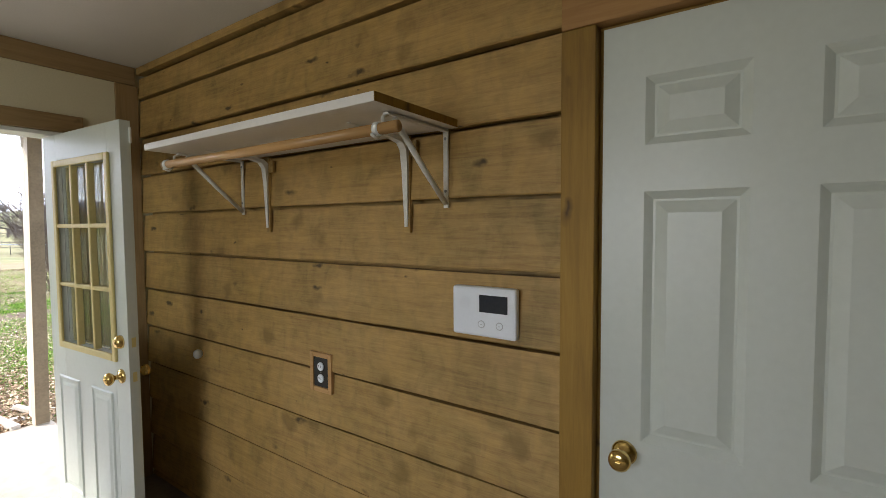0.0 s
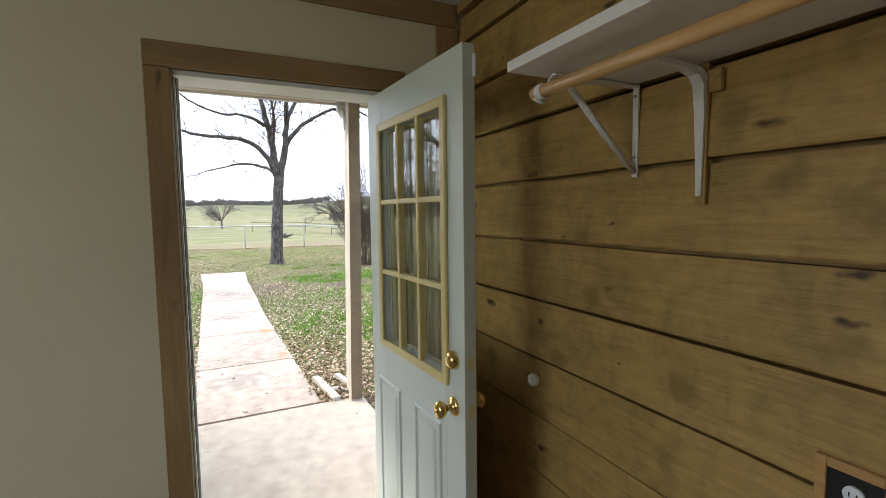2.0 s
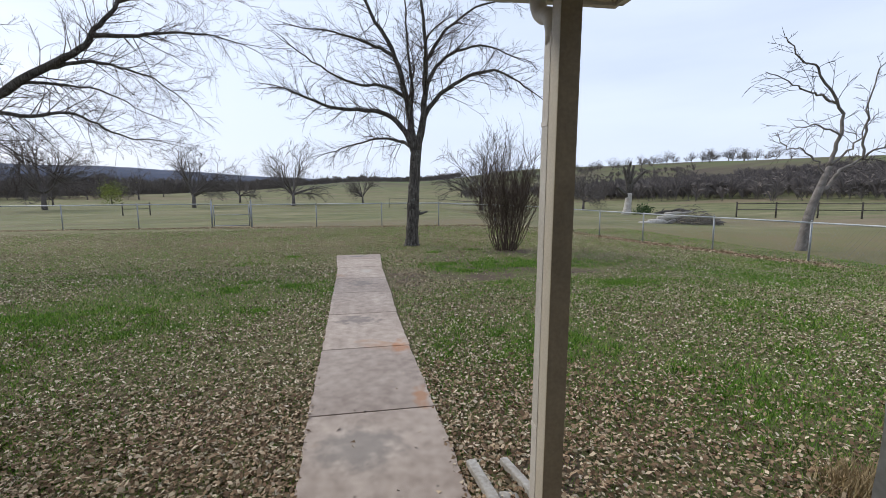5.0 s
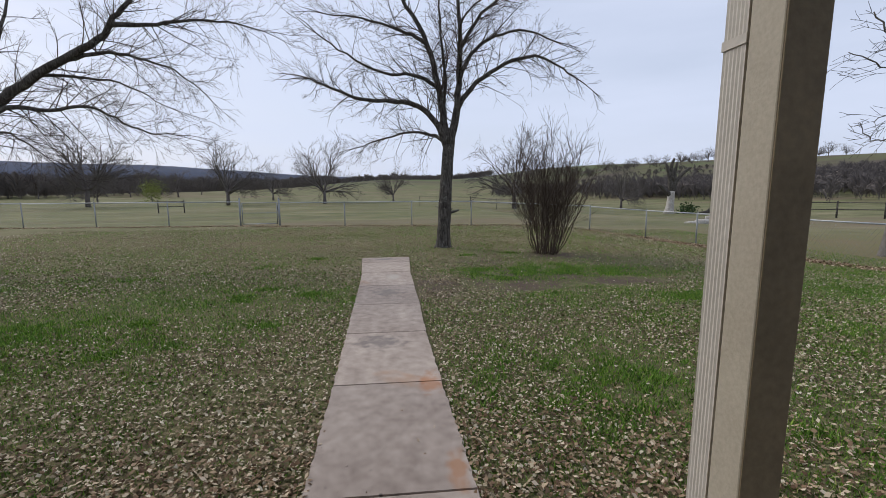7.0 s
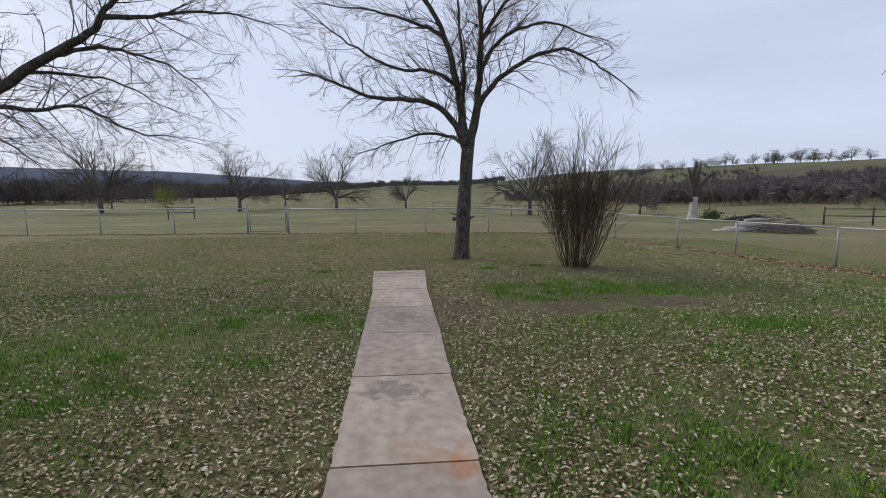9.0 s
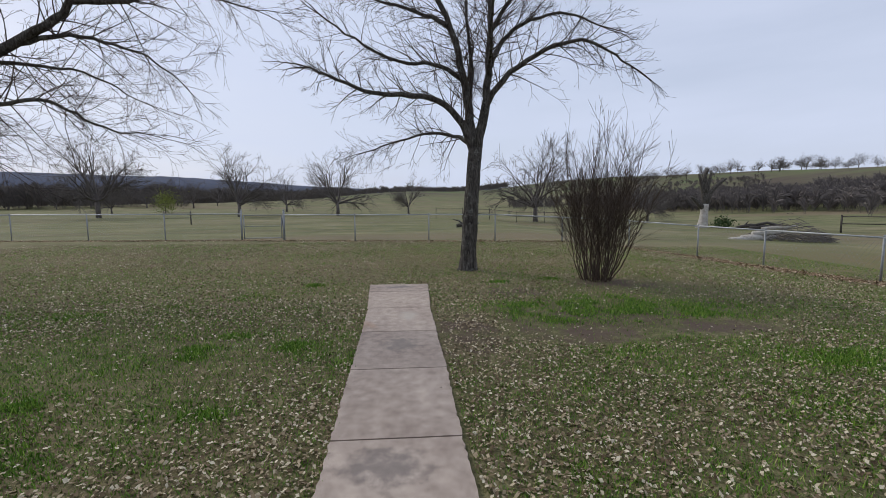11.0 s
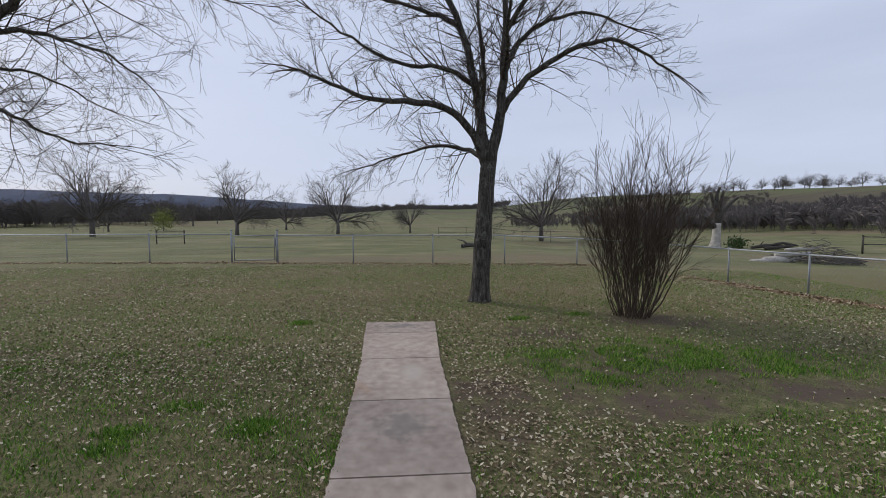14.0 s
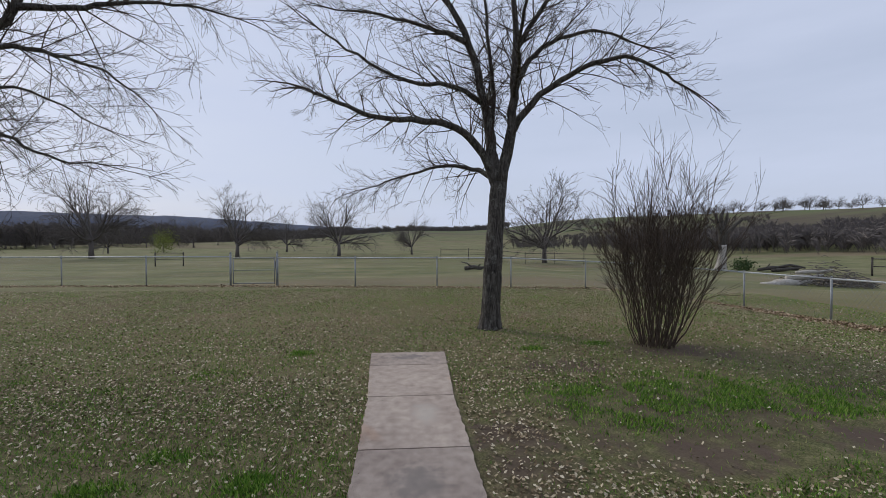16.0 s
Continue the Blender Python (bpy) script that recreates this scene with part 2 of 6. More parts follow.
# far trees' grey-brown bark, paled in colour to stand in for haze
M_HAZYBARK = mottled("haze_paled_far_bark", (0.10, 0.088, 0.080), (0.16, 0.142, 0.13), 0.9, 3, 20, 0.2)
M_RUBBER = mottled("dark_weatherstrip", (0.03, 0.03, 0.03), (0.05, 0.05, 0.05), 0.7, 9, 90, 0.1)
M_FLOOR = mottled("worn_floor", (0.22, 0.18, 0.13), (0.30, 0.25, 0.19), 0.55, 2, 40, 0.1)
M_POST = mottled("beige_post_paint", (0.40, 0.35, 0.27), (0.48, 0.43, 0.34), 0.6, 5, 90, 0.15)
M_DARKBROWN = mottled("dark_brown_face", (0.135, 0.10, 0.055), (0.20, 0.15, 0.085), 0.7, 5, 60, 0.2)
M_SOFFIT = mottled("cream_vinyl_soffit", (0.58, 0.51, 0.39), (0.64, 0.57, 0.45), 0.5, 2, 60, 0.04, var=0.06)
M_FASCIA = mottled("tan_fascia", (0.50, 0.46, 0.40), (0.56, 0.52, 0.46), 0.5, 3, 60, 0.05)
M_SIDING = mottled("white_vinyl_siding", (0.66, 0.66, 0.64), (0.72, 0.72, 0.70), 0.5, 2, 60, 0.05, var=0.05)
M_SHINGLE = mottled("grey_roof_shingle", (0.09, 0.085, 0.08), (0.15, 0.14, 0.13), 0.9, 8, 60, 0.5)
m_bark, n, l, b = shader("rough_grey_bark", 0.95)
v = coords(n, l, (1, 1, 0.22))
f1, f2, f3 = noise_tex(n, l, v, 26, 5, 0.7, 0.6), noise_tex(n, l, coords(n, l), 9, 4), noise_tex(n, l, coords(n, l), 34, 3)
c = ramp(n, l, f1, [(0.32, (0.022, 0.019, 0.016)), (0.5, (0.075, 0.066, 0.057)), (0.7, (0.17, 0.155, 0.135))])
c = mixed(n, l, ramp(n, l, f2, [(0.56, (0, 0, 0)), (0.66, (0.55, 0.55, 0.55))]), c, ramp(n, l, f3, [(0.4, (0.09, 0.085, 0.07)), (0.62, (0.30, 0.30, 0.26))]))
l.new(c, b.inputs["Base Color"])
bumped(n, l, b, f1, 1.0, 0.03)
M_BARK = m_bark
M_TWIG = mottled("dark_twig", (0.045, 0.034, 0.028), (0.075, 0.058, 0.047), 0.9, 8, 40, 0.2)
M_BUSHTWIG = mottled("brown_shrub_stem", (0.055, 0.040, 0.031), (0.125, 0.094, 0.072), 0.9, 8, 40, 0.2)
M_DEADBARK = mottled("grey_dead_bark", (0.10, 0.088, 0.076), (0.24, 0.215, 0.19), 0.9, 6, 40, 0.5, dist=0.02)
M_PALEBARK = mottled("bleached_dead_wood", (0.30, 0.27, 0.23), (0.52, 0.49, 0.44), 0.9, 5, 40, 0.5, dist=0.02)
M_SLAB = concrete("worn_concrete", (0.27, 0.212, 0.178), (0.53, 0.45, 0.38), (0.38, 0.20, 0.10),
                  marks=((-7.45, 0.92, 0.55, 0.22, (0.44, 0.19, 0.08)), (-6.25, 0.98, 0.5, 0.15, (0.42, 0.20, 0.09)), (-8.55, 0.45, 0.5, 0.6, (0.14, 0.125, 0.12)), (-14.35, 0.4, 0.35, 0.7, (0.17, 0.155, 0.15)), (-10.9, 0.5, 0.6, 0.5, (0.22, 0.20, 0.18)), (-5.6, 0.5, 0.6, 0.7, (0.21, 0.195, 0.18)), (-12.2, 0.6, 0.6, 0.3, (0.46, 0.42, 0.37))))
M_PORCH = concrete("porch_concrete", (0.36, 0.31, 0.26), (0.47, 0.42, 0.35), (0.34, 0.25, 0.17))
# bluish because the air's haze is mixed into the ridge's base colour
M_HAZERIDGE = mottled("haze_blue_ridge", (0.050, 0.062, 0.098), (0.080, 0.093, 0.130), 1.0, 0.03, 0.4, 0.0)

m_glass, gn, gl, gb = shader("window_glass", 0.02)
gb.inputs["Base Color"].default_value = (0.9, 0.93, 0.92, 1)
gb.inputs["Transmission Weight"].default_value = 1.0
gb.inputs["IOR"].default_value = 1.45
M_GLASS = m_glass


def leaf_material(name, stops, rough=0.75):
    m, n, l, b = shader(name, rough)
    g = n.new("ShaderNodeNewGeometry")
    l.new(ramp(n, l, g.outputs["Random Per Island"], stops), b.inputs["Base Color"])
    return m


M_FOREST = leaf_material("bare_winter_wood", [(0.0, (0.105, 0.093, 0.088)), (0.5, (0.135, 0.118, 0.108)), (1.0, (0.18, 0.155, 0.135))], 1.0)
M_LEAF = leaf_material("dry_fallen_leaves", [(0.0, (0.08, 0.048, 0.026)), (0.4, (0.22, 0.14, 0.082)), (0.75, (0.40, 0.29, 0.18)), (1.0, (0.64, 0.53, 0.38))])
M_LEAFPALE = leaf_material("pale_fallen_leaves", [(0.0, (0.08, 0.055, 0.030)), (0.35, (0.19, 0.14, 0.082)), (0.72, (0.41, 0.335, 0.215)), (1.0, (0.64, 0.57, 0.42))])
M_GRASS = leaf_material("lawn_grass", [(0.0, (0.065, 0.15, 0.020)), (0.5, (0.13, 0.27, 0.035)), (0.8, (0.22, 0.37, 0.055)), (1.0, (0.46, 0.40, 0.18))])
M_LUSH = leaf_material("lush_spring_grass", [(0.0, (0.05, 0.12, 0.018)), (0.5, (0.13, 0.26, 0.034)), (1.0, (0.28, 0.40, 0.07))])

M_EVERGREEN = leaf_material("dark_evergreen_leaf", [(0.0, (0.03, 0.055, 0.02)), (0.6, (0.05, 0.085, 0.03)), (1.0, (0.08, 0.12, 0.04))])
M_BUDS = leaf_material("yellow_green_buds", [(0.0, (0.20, 0.24, 0.06)), (1.0, (0.36, 0.40, 0.13))])
M_STRAW = leaf_material("dry_straw", [(0.0, (0.22, 0.16, 0.08)), (1.0, (0.42, 0.33, 0.19))])

# lawn and pasture: thin green over dry thatch, bare soil in patches
m_ground, n, l, b = shader("lawn_and_pasture", 0.95)
v = coords(n, l)
big, mid, fine, tiny = noise_tex(n, l, v, 0.16, 4), noise_tex(n, l, v, 0.9, 5), noise_tex(n, l, v, 7, 5, 0.65), noise_tex(n, l, v, 55, 3, 0.7)
c = ramp(n, l, mid, [(0.34, (0.13, 0.095, 0.055)), (0.5, (0.115, 0.102, 0.046)), (0.62, (0.065, 0.085, 0.024))])
c = mixed(n, l, ramp(n, l, big, [(0.40, (0, 0, 0)), (0.62, (0.75, 0.75, 0.75))]), c, (0.065, 0.105, 0.02))
# darkest flecks paint the shade between grass blades into the ground colour
c = mixed(n, l, 0.45, c, ramp(n, l, fine, [(0.34, (0.028, 0.032, 0.012)), (0.52, (0.13, 0.118, 0.05)), (0.66, (0.34, 0.28, 0.16))]))
c = mixed(n, l, 0.4, c, ramp(n, l, tiny, [(0.36, (0.014, 0.016, 0.007)), (0.64, (0.27, 0.225, 0.125))]))
sep = n.new("ShaderNodeSeparateXYZ")
l.new(v, sep.inputs["Vector"])
far = n.new("ShaderNodeMapRange")
far.inputs["From Min"].default_value, far.inputs["From Max"].default_value = -20.0, -27.0
l.new(sep.outputs["X"], far.inputs["Value"])
pasture = ramp(n, l, noise_tex(n, l, coords(n, l, (0.25, 0.045, 1)), 1.0, 5), [(0.36, (0.14, 0.12, 0.068)), (0.5, (0.135, 0.155, 0.062)), (0.66, (0.23, 0.20, 0.12))])
tufty = noise_tex(n, l, coords(n, l, (0.6, 0.3, 1)), 1.0, 6, 0.7)
pasture = mixed(n, l, 0.5, pasture, ramp(n, l, tufty, [(0.36, (0.075, 0.075, 0.034)), (0.5, (0.15, 0.145, 0.066)), (0.66, (0.29, 0.235, 0.14))]))
strip = noise_tex(n, l, coords(n, l, (0.09, 0.012, 1)), 1.0, 4, 0.6)
pasture = mixed(n, l, ramp(n, l, strip, [(0.54, (0, 0, 0)), (0.62, (0.6, 0.6, 0.6))]), pasture, (0.20, 0.145, 0.10))
hill = n.new("ShaderNodeMapRange")
hill.inputs["From Min"].default_value, hill.inputs["From Max"].default_value = 1.0, 6.0
l.new(sep.outputs["Z"], hill.inputs["Value"])
pasture = mixed(n, l, hill.outputs["Result"], pasture, ramp(n, l, noise_tex(n, l, coords(n, l, (0.05, 0.02, 0.05)), 1.0, 5), [(0.36, (0.095, 0.075, 0.055)), (0.5, (0.12, 0.115, 0.06)), (0.64, (0.10, 0.135, 0.05))]))
dry = n.new("ShaderNodeMapRange")
dry.inputs["From Min"].default_value, dry.inputs["From Max"].default_value = -12.5, -17.5
dry.inputs["To Max"].default_value = 0.6
l.new(sep.outputs["X"], dry.inputs["Value"])
c = mixed(n, l, dry.outputs["Result"], c, ramp(n, l, mid, [(0.36, (0.21, 0.155, 0.085)), (0.64, (0.16, 0.155, 0.062))]))
c = mixed(n, l, far.outputs["Result"], c, pasture)
ragged = n.new("ShaderNodeMath")
ragged.operation = "MULTIPLY_ADD"
l.new(noise_tex(n, l, v, 2.6, 5, 0.65), ragged.inputs[0])
ragged.inputs[1].default_value, ragged.inputs[2].default_value = 2.4, -0.9
rag = ragged.outputs["Value"]
for cx, cy, sx, sy, tone in ((-12.1, 3.2, 1.5, 2.6, (0.095, 0.072, 0.048)), (-10.0, 9.5, 3.2, 3.2, (0.085, 0.125, 0.026)), (-11.4, 1.35, 1.3, 0.65, 0), (-11.35, 4.5, 0.5, 1.1, 0), (-13.9, 2.6, 0.6, 1.2, 0), (-11.2, 2.75, 0.5, 1.0, 0), (-5.2, 1.6, 0.8, 0.5, 0), (-14.4, 4.5, 1.0, 1.3, 0), (-12.6, 5.6, 0.6, 1.0, 0)):
    tone = tone or (0.10, 0.07, 0.055)
    mp = n.new("ShaderNodeMapping")
    mp.inputs["Location"].default_value = (-cx / sx, -cy / sy, 0)
    mp.inputs["Scale"].default_value = (1 / sx, 1 / sy, 0)
    l.new(v, mp.inputs["Vector"])
    ln = n.new("ShaderNodeVectorMath")
    ln.operation = "LENGTH"
    l.new(mp.outputs["Vector"], ln.inputs[0])
    ad = n.new("ShaderNodeMath")
    ad.operation = "ADD"
    l.new(ln.outputs["Value"], ad.inputs[0])
    l.new(rag, ad.inputs[1])
    c = mixed(n, l, ramp(n, l, ad.outputs["Value"], [(0.55, (0.8, 0.8, 0.8)), (1.0, (0, 0, 0))]), c, tone)
l.new(c, b.inputs["Base Color"])
bumped(n, l, b, fine, 0.8, 0.03)
M_GROUND = m_ground
M_SOIL = mottled("bare_soil", (0.075, 0.055, 0.042), (0.13, 0.10, 0.08), 0.95, 5, 50, 0.8, dist=0.02)


# ---- building helpers ----
def box(bm, x0, y0, z0, x1, y1, z1, bevel=0.0, m=None):
    pts = [(x, y, z) for x in (min(x0, x1), max(x0, x1)) for y in (min(y0, y1), max(y0, y1)) for z in (min(z0, z1), max(z0, z1))]
    vs = [bm.verts.new(p) for p in pts]
    fs = [bm.faces.new([vs[i] for i in q]) for q in ((0, 1, 3, 2), (4, 6, 7, 5), (0, 4, 5, 1), (2, 3, 7, 6), (0, 2, 6, 4), (1, 5, 7, 3))]
    if bevel:
        es = list({e for f in fs for e in f.edges})
        r = bmesh.ops.bevel(bm, geom=es, offset=bevel, segments=2, affect="EDGES", profile=0.5)
        vs = list({v_ for f in r["faces"] for v_ in f.verts} | {v_ for v_ in vs if v_.is_valid})
    if m is not None:
        bmesh.ops.transform(bm, matrix=m, verts=[v_ for v_ in vs if v_.is_valid])
    return bm


def solid(*args, bevel=0.0, m=None):
    return box(bmesh.new(), *args, bevel=bevel, m=m)


def ring_tube(V, F, pts, rads, sides=6, cap=True):
    """A tapered tube through the points, added to lists of vertices and faces."""
    pts = [Vector(p) for p in pts]
    base = len(V)
    t0 = (pts[1] - pts[0]).normalized()
    side = t0.orthogonal().normalized()
    for i, p in enumerate(pts):
        t = (pts[min(i + 1, len(pts) - 1)] - pts[max(i - 1, 0)]).normalized()
        side = (side - t * side.dot(t))
        side = side.normalized() if side.length > 1e-6 else t.orthogonal().normalized()
        up = t.cross(side)
        for k in range(sides):
            a = 2 * math.pi * k / sides
            V.append(p + (side * math.cos(a) + up * math.sin(a)) * rads[i])
    for i in range(len(pts) - 1):
        for k in range(sides):
            a, b_ = base + i * sides + k, base + i * sides + (k + 1) % sides
            F.append((a, b_, b_ + sides, a + sides))
    if cap:
        F.append(tuple(range(base + sides - 1, base - 1, -1)))
        last = base + (len(pts) - 1) * sides
        F.append(tuple(range(last, last + sides)))


def mesh_from(name, V, F, mat, smooth=True):
    me = bpy.data.meshes.new(name)
    me.from_pydata([tuple(p) for p in V], [], F)
    me.materials.append(mat)
    if smooth:
        me.polygons.foreach_set("use_smooth", [True] * len(me.polygons))
    me.update()
    return me


def thing(name, label, category, at=(0, 0, 0), rz=0.0, group="", kind=""):
    e = new(name)
    e.matrix_world = pose(*at, 0, 0, rz)
    return tagged(e, label, category, group, kind)


def part(name, bm, mat, parent=None, label="", smooth=False, kind=""):
    """One mesh object under a thing or a part, built in the parent's own space."""
    if isinstance(bm, bpy.types.Mesh):
        me = bm
    else:
        bmesh.ops.recalc_face_normals(bm, faces=bm.faces)
        me = bpy.data.meshes.new(name)
        bm.to_mesh(me)
        bm.free()
        me.materials.append(mat)
        if smooth:
            me.polygons.foreach_set("use_smooth", [True] * len(me.polygons))
    ob = new(name, me)
    if parent is not None:
        ob.parent = parent
    return tagged(ob, label, kind=kind)


def structure(name, bm, mat, label, category):
    return tagged(part(name, bm, mat), label, category, kind="structure")


def tubes(name, mat, parent, runs, sides=8, label=""):
    V, F = [], []
    for pts, rads in runs:
        ring_tube(V, F, pts, rads if isinstance(rads, (list, tuple)) else [rads] * len(pts), sides)
    return part(name, mesh_from(name, V, F, mat), mat, parent, label)


def lathe(profile, axis="y", segments=20):
    """A turned body: (radius, distance) along an axis."""
    bm = bmesh.new()
    rings = []
    for r, d in profile:
        ring = []
        for k in range(segments):
            a = 2 * math.pi * k / segments
            u, w = r * math.cos(a), r * math.sin(a)
            ring.append(bm.verts.new({"x": (d, u, w), "y": (u, d, w), "z": (u, w, d)}[axis]))
        rings.append(ring)
    for r0, r1 in zip(rings, rings[1:]):
        for k in range(segments):
            bm.faces.new((r0[k], r0[(k + 1) % segments], r1[(k + 1) % segments], r1[k]))
    bm.faces.new(rings[0])
    bm.faces.new(rings[-1])
    return bm


def curve_through(pts, steps=5):
    """Points along a smooth curve through the given ones."""
    P = [Vector(p) for p in pts]
    P = [2 * P[0] - P[1]] + P + [2 * P[-1] - P[-2]]
    out = []
    for i in range(1, len(P) - 2):
        for k in range(steps):
            t = k / steps
            a, b_, c_, d = P[i - 1:i + 3]
            out.append(0.5 * (2 * b_ + (c_ - a) * t + (2 * a - 5 * b_ + 4 * c_ - d) * t * t + (3 * b_ - a - 3 * c_ + d) * t ** 3))
    return out + [P[-2]]


# ---- the room ----
CEIL, WALL_Y, WALL_X = 2.545, 1.5, -3.0
structure("floor", solid(-3.0, -2.5, -0.10, 4.6, 1.66, 0.04), M_FLOOR, "worn brown floor of the entry room", "floor")
structure("ceiling", solid(-3.14, -2.6, CEIL, 4.7, 1.70, CEIL + 0.1), M_CEILING, "off-white painted ceiling", "ceiling")
bm = bmesh.new()
box(bm, -3.14, -2.6, -0.2, WALL_X, 0.256, CEIL)
box(bm, -3.14, 0.256, 2.125, WALL_X, 1.142, CEIL)
box(bm, -3.14, 1.142, -0.2, WALL_X, 1.66, CEIL)
wall_west = structure("wall_west", bm, M_DRYWALL, "cream drywall with an exterior doorway", "wall")
bm = bmesh.new()
box(bm, WALL_X, 1.556, 0.0, -0.285, 1.66, CEIL)
box(bm, -0.285, 1.556, 2.145, 0.605, 1.66, CEIL)
box(bm, 0.605, 1.556, 0.0, 4.6, 1.66, CEIL)
wall_north = structure("wall_north", bm, M_PLANK, "wall clad in weathered brown lap planks", "wall")
# this wall's window is an unseen addition that holds the fill lamp
bm = bmesh.new()
box(bm, -3.0, -2.6, 0.0, -1.85, -2.5, CEIL)
box(bm, -0.15, -2.6, 0.0, 4.6, -2.5, CEIL)
box(bm, -1.85, -2.6, 0.0, -0.15, -2.5, 0.85)
box(bm, -1.85, -2.6, 2.05, -0.15, -2.5, CEIL)
structure("wall_south", bm, M_DRYWALL, "cream drywall with an added, unseen window opening for the fill lamp", "wall")
structure("wall_east", solid(4.6, -2.6, 0.0, 4.7, 1.62, CEIL), M_DRYWALL, "plain cream drywall", "wall")


def skew(x):
    """How far the plank wall runs out of square west of the closed door."""
    return 0.010 * min(2.2, max(0.0, -0.35 - x))


def plank_mesh(x0, x1, z0, z1, seed):
    """A lapped board: its lower edge stands proud, with a slightly uneven edge."""
    rnd = random.Random(seed)
    bm = bmesh.new()
    n_ = max(2, int((x1 - x0) / 0.22))
    rows = []
    for i in range(n_ + 1):
        x = x0 + (x1 - x0) * i / n_
        j, k = rnd.uniform(-0.002, 0.002), rnd.uniform(-0.0015, 0.0015)
        prof = [(1.478 + k, z0 + j), (1.474 + k, z0 + 0.005 + j), (1.489, z1 - 0.0135 + k), (1.514, z1 - 0.0135 + k), (1.514, z0 + j)]
        rows.append([bm.verts.new((x, y + skew(x), z)) for y, z in prof])
    for a, c_ in zip(rows, rows[1:]):
        for i in range(5):
            bm.faces.new((a[i], c_[i], c_[(i + 1) % 5], a[(i + 1) % 5]))
    bm.faces.new(rows[0])
    bm.faces.new(rows[-1][::-1])
    return bm


z = 2.365
row = 0
while z > -0.15:
    top = min(z + 0.2285, CEIL - 0.045)
    part("plank", plank_mesh(WALL_X + 0.002, -0.352, max(z, 0.045), top, row), M_PLANK, wall_north)
    part("plank", plank_mesh(0.675, 4.595, max(z, 0.045), top, row + 50), M_PLANK, wall_north)
    z -= 0.2285
    row += 1
part("plank", plank_mesh(-0.25, 0.57, 2.248, CEIL - 0.045, 90), M_PLANK, wall_north)

# trim boards
lean = Matrix(((1, 0, 0, 0), (-0.006, 1, 0, -0.006 * 0.35), (0, 0, 1, 0), (0, 0, 0, 1)))
structure("trim", solid(WALL_X + 0.018, WALL_Y - 0.03, CEIL - 0.042, -0.352, 1.518, CEIL - 0.002, bevel=0.003, m=lean), M_PLANK, "narrow wooden strip along the ceiling", "trim")
structure("trim", solid(-0.35, WALL_Y - 0.03, CEIL - 0.042, 4.59, 1.515, CEIL - 0.002, bevel=0.003), M_PLANK, "narrow wooden strip along the ceiling", "trim")
structure("trim", solid(WALL_X, -2.49, 2.437, WALL_X + 0.017, WALL_Y - 0.018, CEIL - 0.002, bevel=0.002), M_CEDAR_X, "flat brown board along the ceiling", "trim")
structure("trim", solid(WALL_X, 1.376, 0.045, WALL_X + 0.016, 1.494, 2.435, bevel=0.002), M_CASING, "brown corner board beside the planks", "trim")
structure("baseboard", solid(WALL_X, -2.49, 0.042, WALL_X + 0.014, 0.185, 0.13, bevel=0.003), M_CASING, "brown wooden baseboard", "baseboard")


def door_casing(name, label, boards):
    e = thing(name, label, "door casing", kind="structure")
    for nm, args, mat in boards:
        part(nm, solid(*args, bevel=0.003), mat, e)
    return e


door_casing("trim", "rough brown wooden casing round the open doorway", [
    ("casing_board", (WALL_X, 0.190, 0.042, WALL_X + 0.019, 0.276, 2.104), M_CASING),
    ("casing_board", (WALL_X, 1.126, 0.042, WALL_X + 0.012, 1.215, 2.104), M_CASING),
    ("head_board", (WALL_X, 0.190, 2.106, WALL_X + 0.019, 1.215, 2.200), M_CEDAR_X)])
door_casing("trim", "orange-brown cedar casing round the closed door", [
    ("casing_board", (-0.352, 1.470, 0.042, -0.258, 1.515, 2.118), M_CEDAR),
    ("casing_board", (0.578, 1.470, 0.042, 0.672, 1.515, 2.118), M_CEDAR),
    ("head_board", (-0.352, 1.470, 2.120, 0.672, 1.515, 2.245), wood("cedar_head", (0.25, 0.11, 0.028), (0.36, 0.18, 0.05), (0.45, 0.25, 0.085), along=0))])

d2j = thing("trim", "brown wooden jamb round the closed door", "door frame", kind="structure")
for args in ((-0.284, 1.517, 0.042, -0.249, 1.62, 2.113), (0.569, 1.517, 0.042, 0.604, 1.62, 2.113), (-0.284, 1.517, 2.114, 0.604, 1.62, 2.144), (-0.2485, 1.542, 0.042, 0.5685, 1.619, 2.1135)):
    part("jamb", solid(*args), M_CEDAR, d2j)

def worn_board(x0, y0, z0, x1, y1, z1):
    """An upright board whose outer corner is chipped and uneven."""
    rnd = random.Random(6)
    bm = bmesh.new()
    rows = []
    for i in range(61):
        z = z0 + (z1 - z0) * i / 60
        c = 0.006 + 0.006 * noise.noise((0, 0, z * 6)) + rnd.uniform(0, 0.003)
        rows.append([bm.verts.new(p) for p in ((x0 + c, y0, z), (x1, y0, z), (x1, y1, z), (x0, y1, z), (x0, y0 + c * 1.6, z))])
    for a, c_ in zip(rows, rows[1:]):
        for i in range(5):
            bm.faces.new((a[i], a[(i + 1) % 5], c_[(i + 1) % 5], c_[i]))
    bm.faces.new(rows[0][::-1])
    bm.faces.new(rows[-1])
    return bm


# door frame of the outside doorway: jambs, stops, weatherstrip, outside trim
jambs = thing("trim", "white painted door frame with worn outside trim", "door frame", kind="structure")
for x0, y0, y1 in ((-3.100, 0.258, 0.280), (-3.16, 1.119, 1.141)):
    part("jamb", solid(x0, y0, 0.0, -2.999, y1, 2.104, bevel=0.002), M_WHITE, jambs)
part("stop", solid(-3.062, 0.2805, 0.03, -3.046, 0.299, 2.083, bevel=0.002), M_WHITE, jambs)
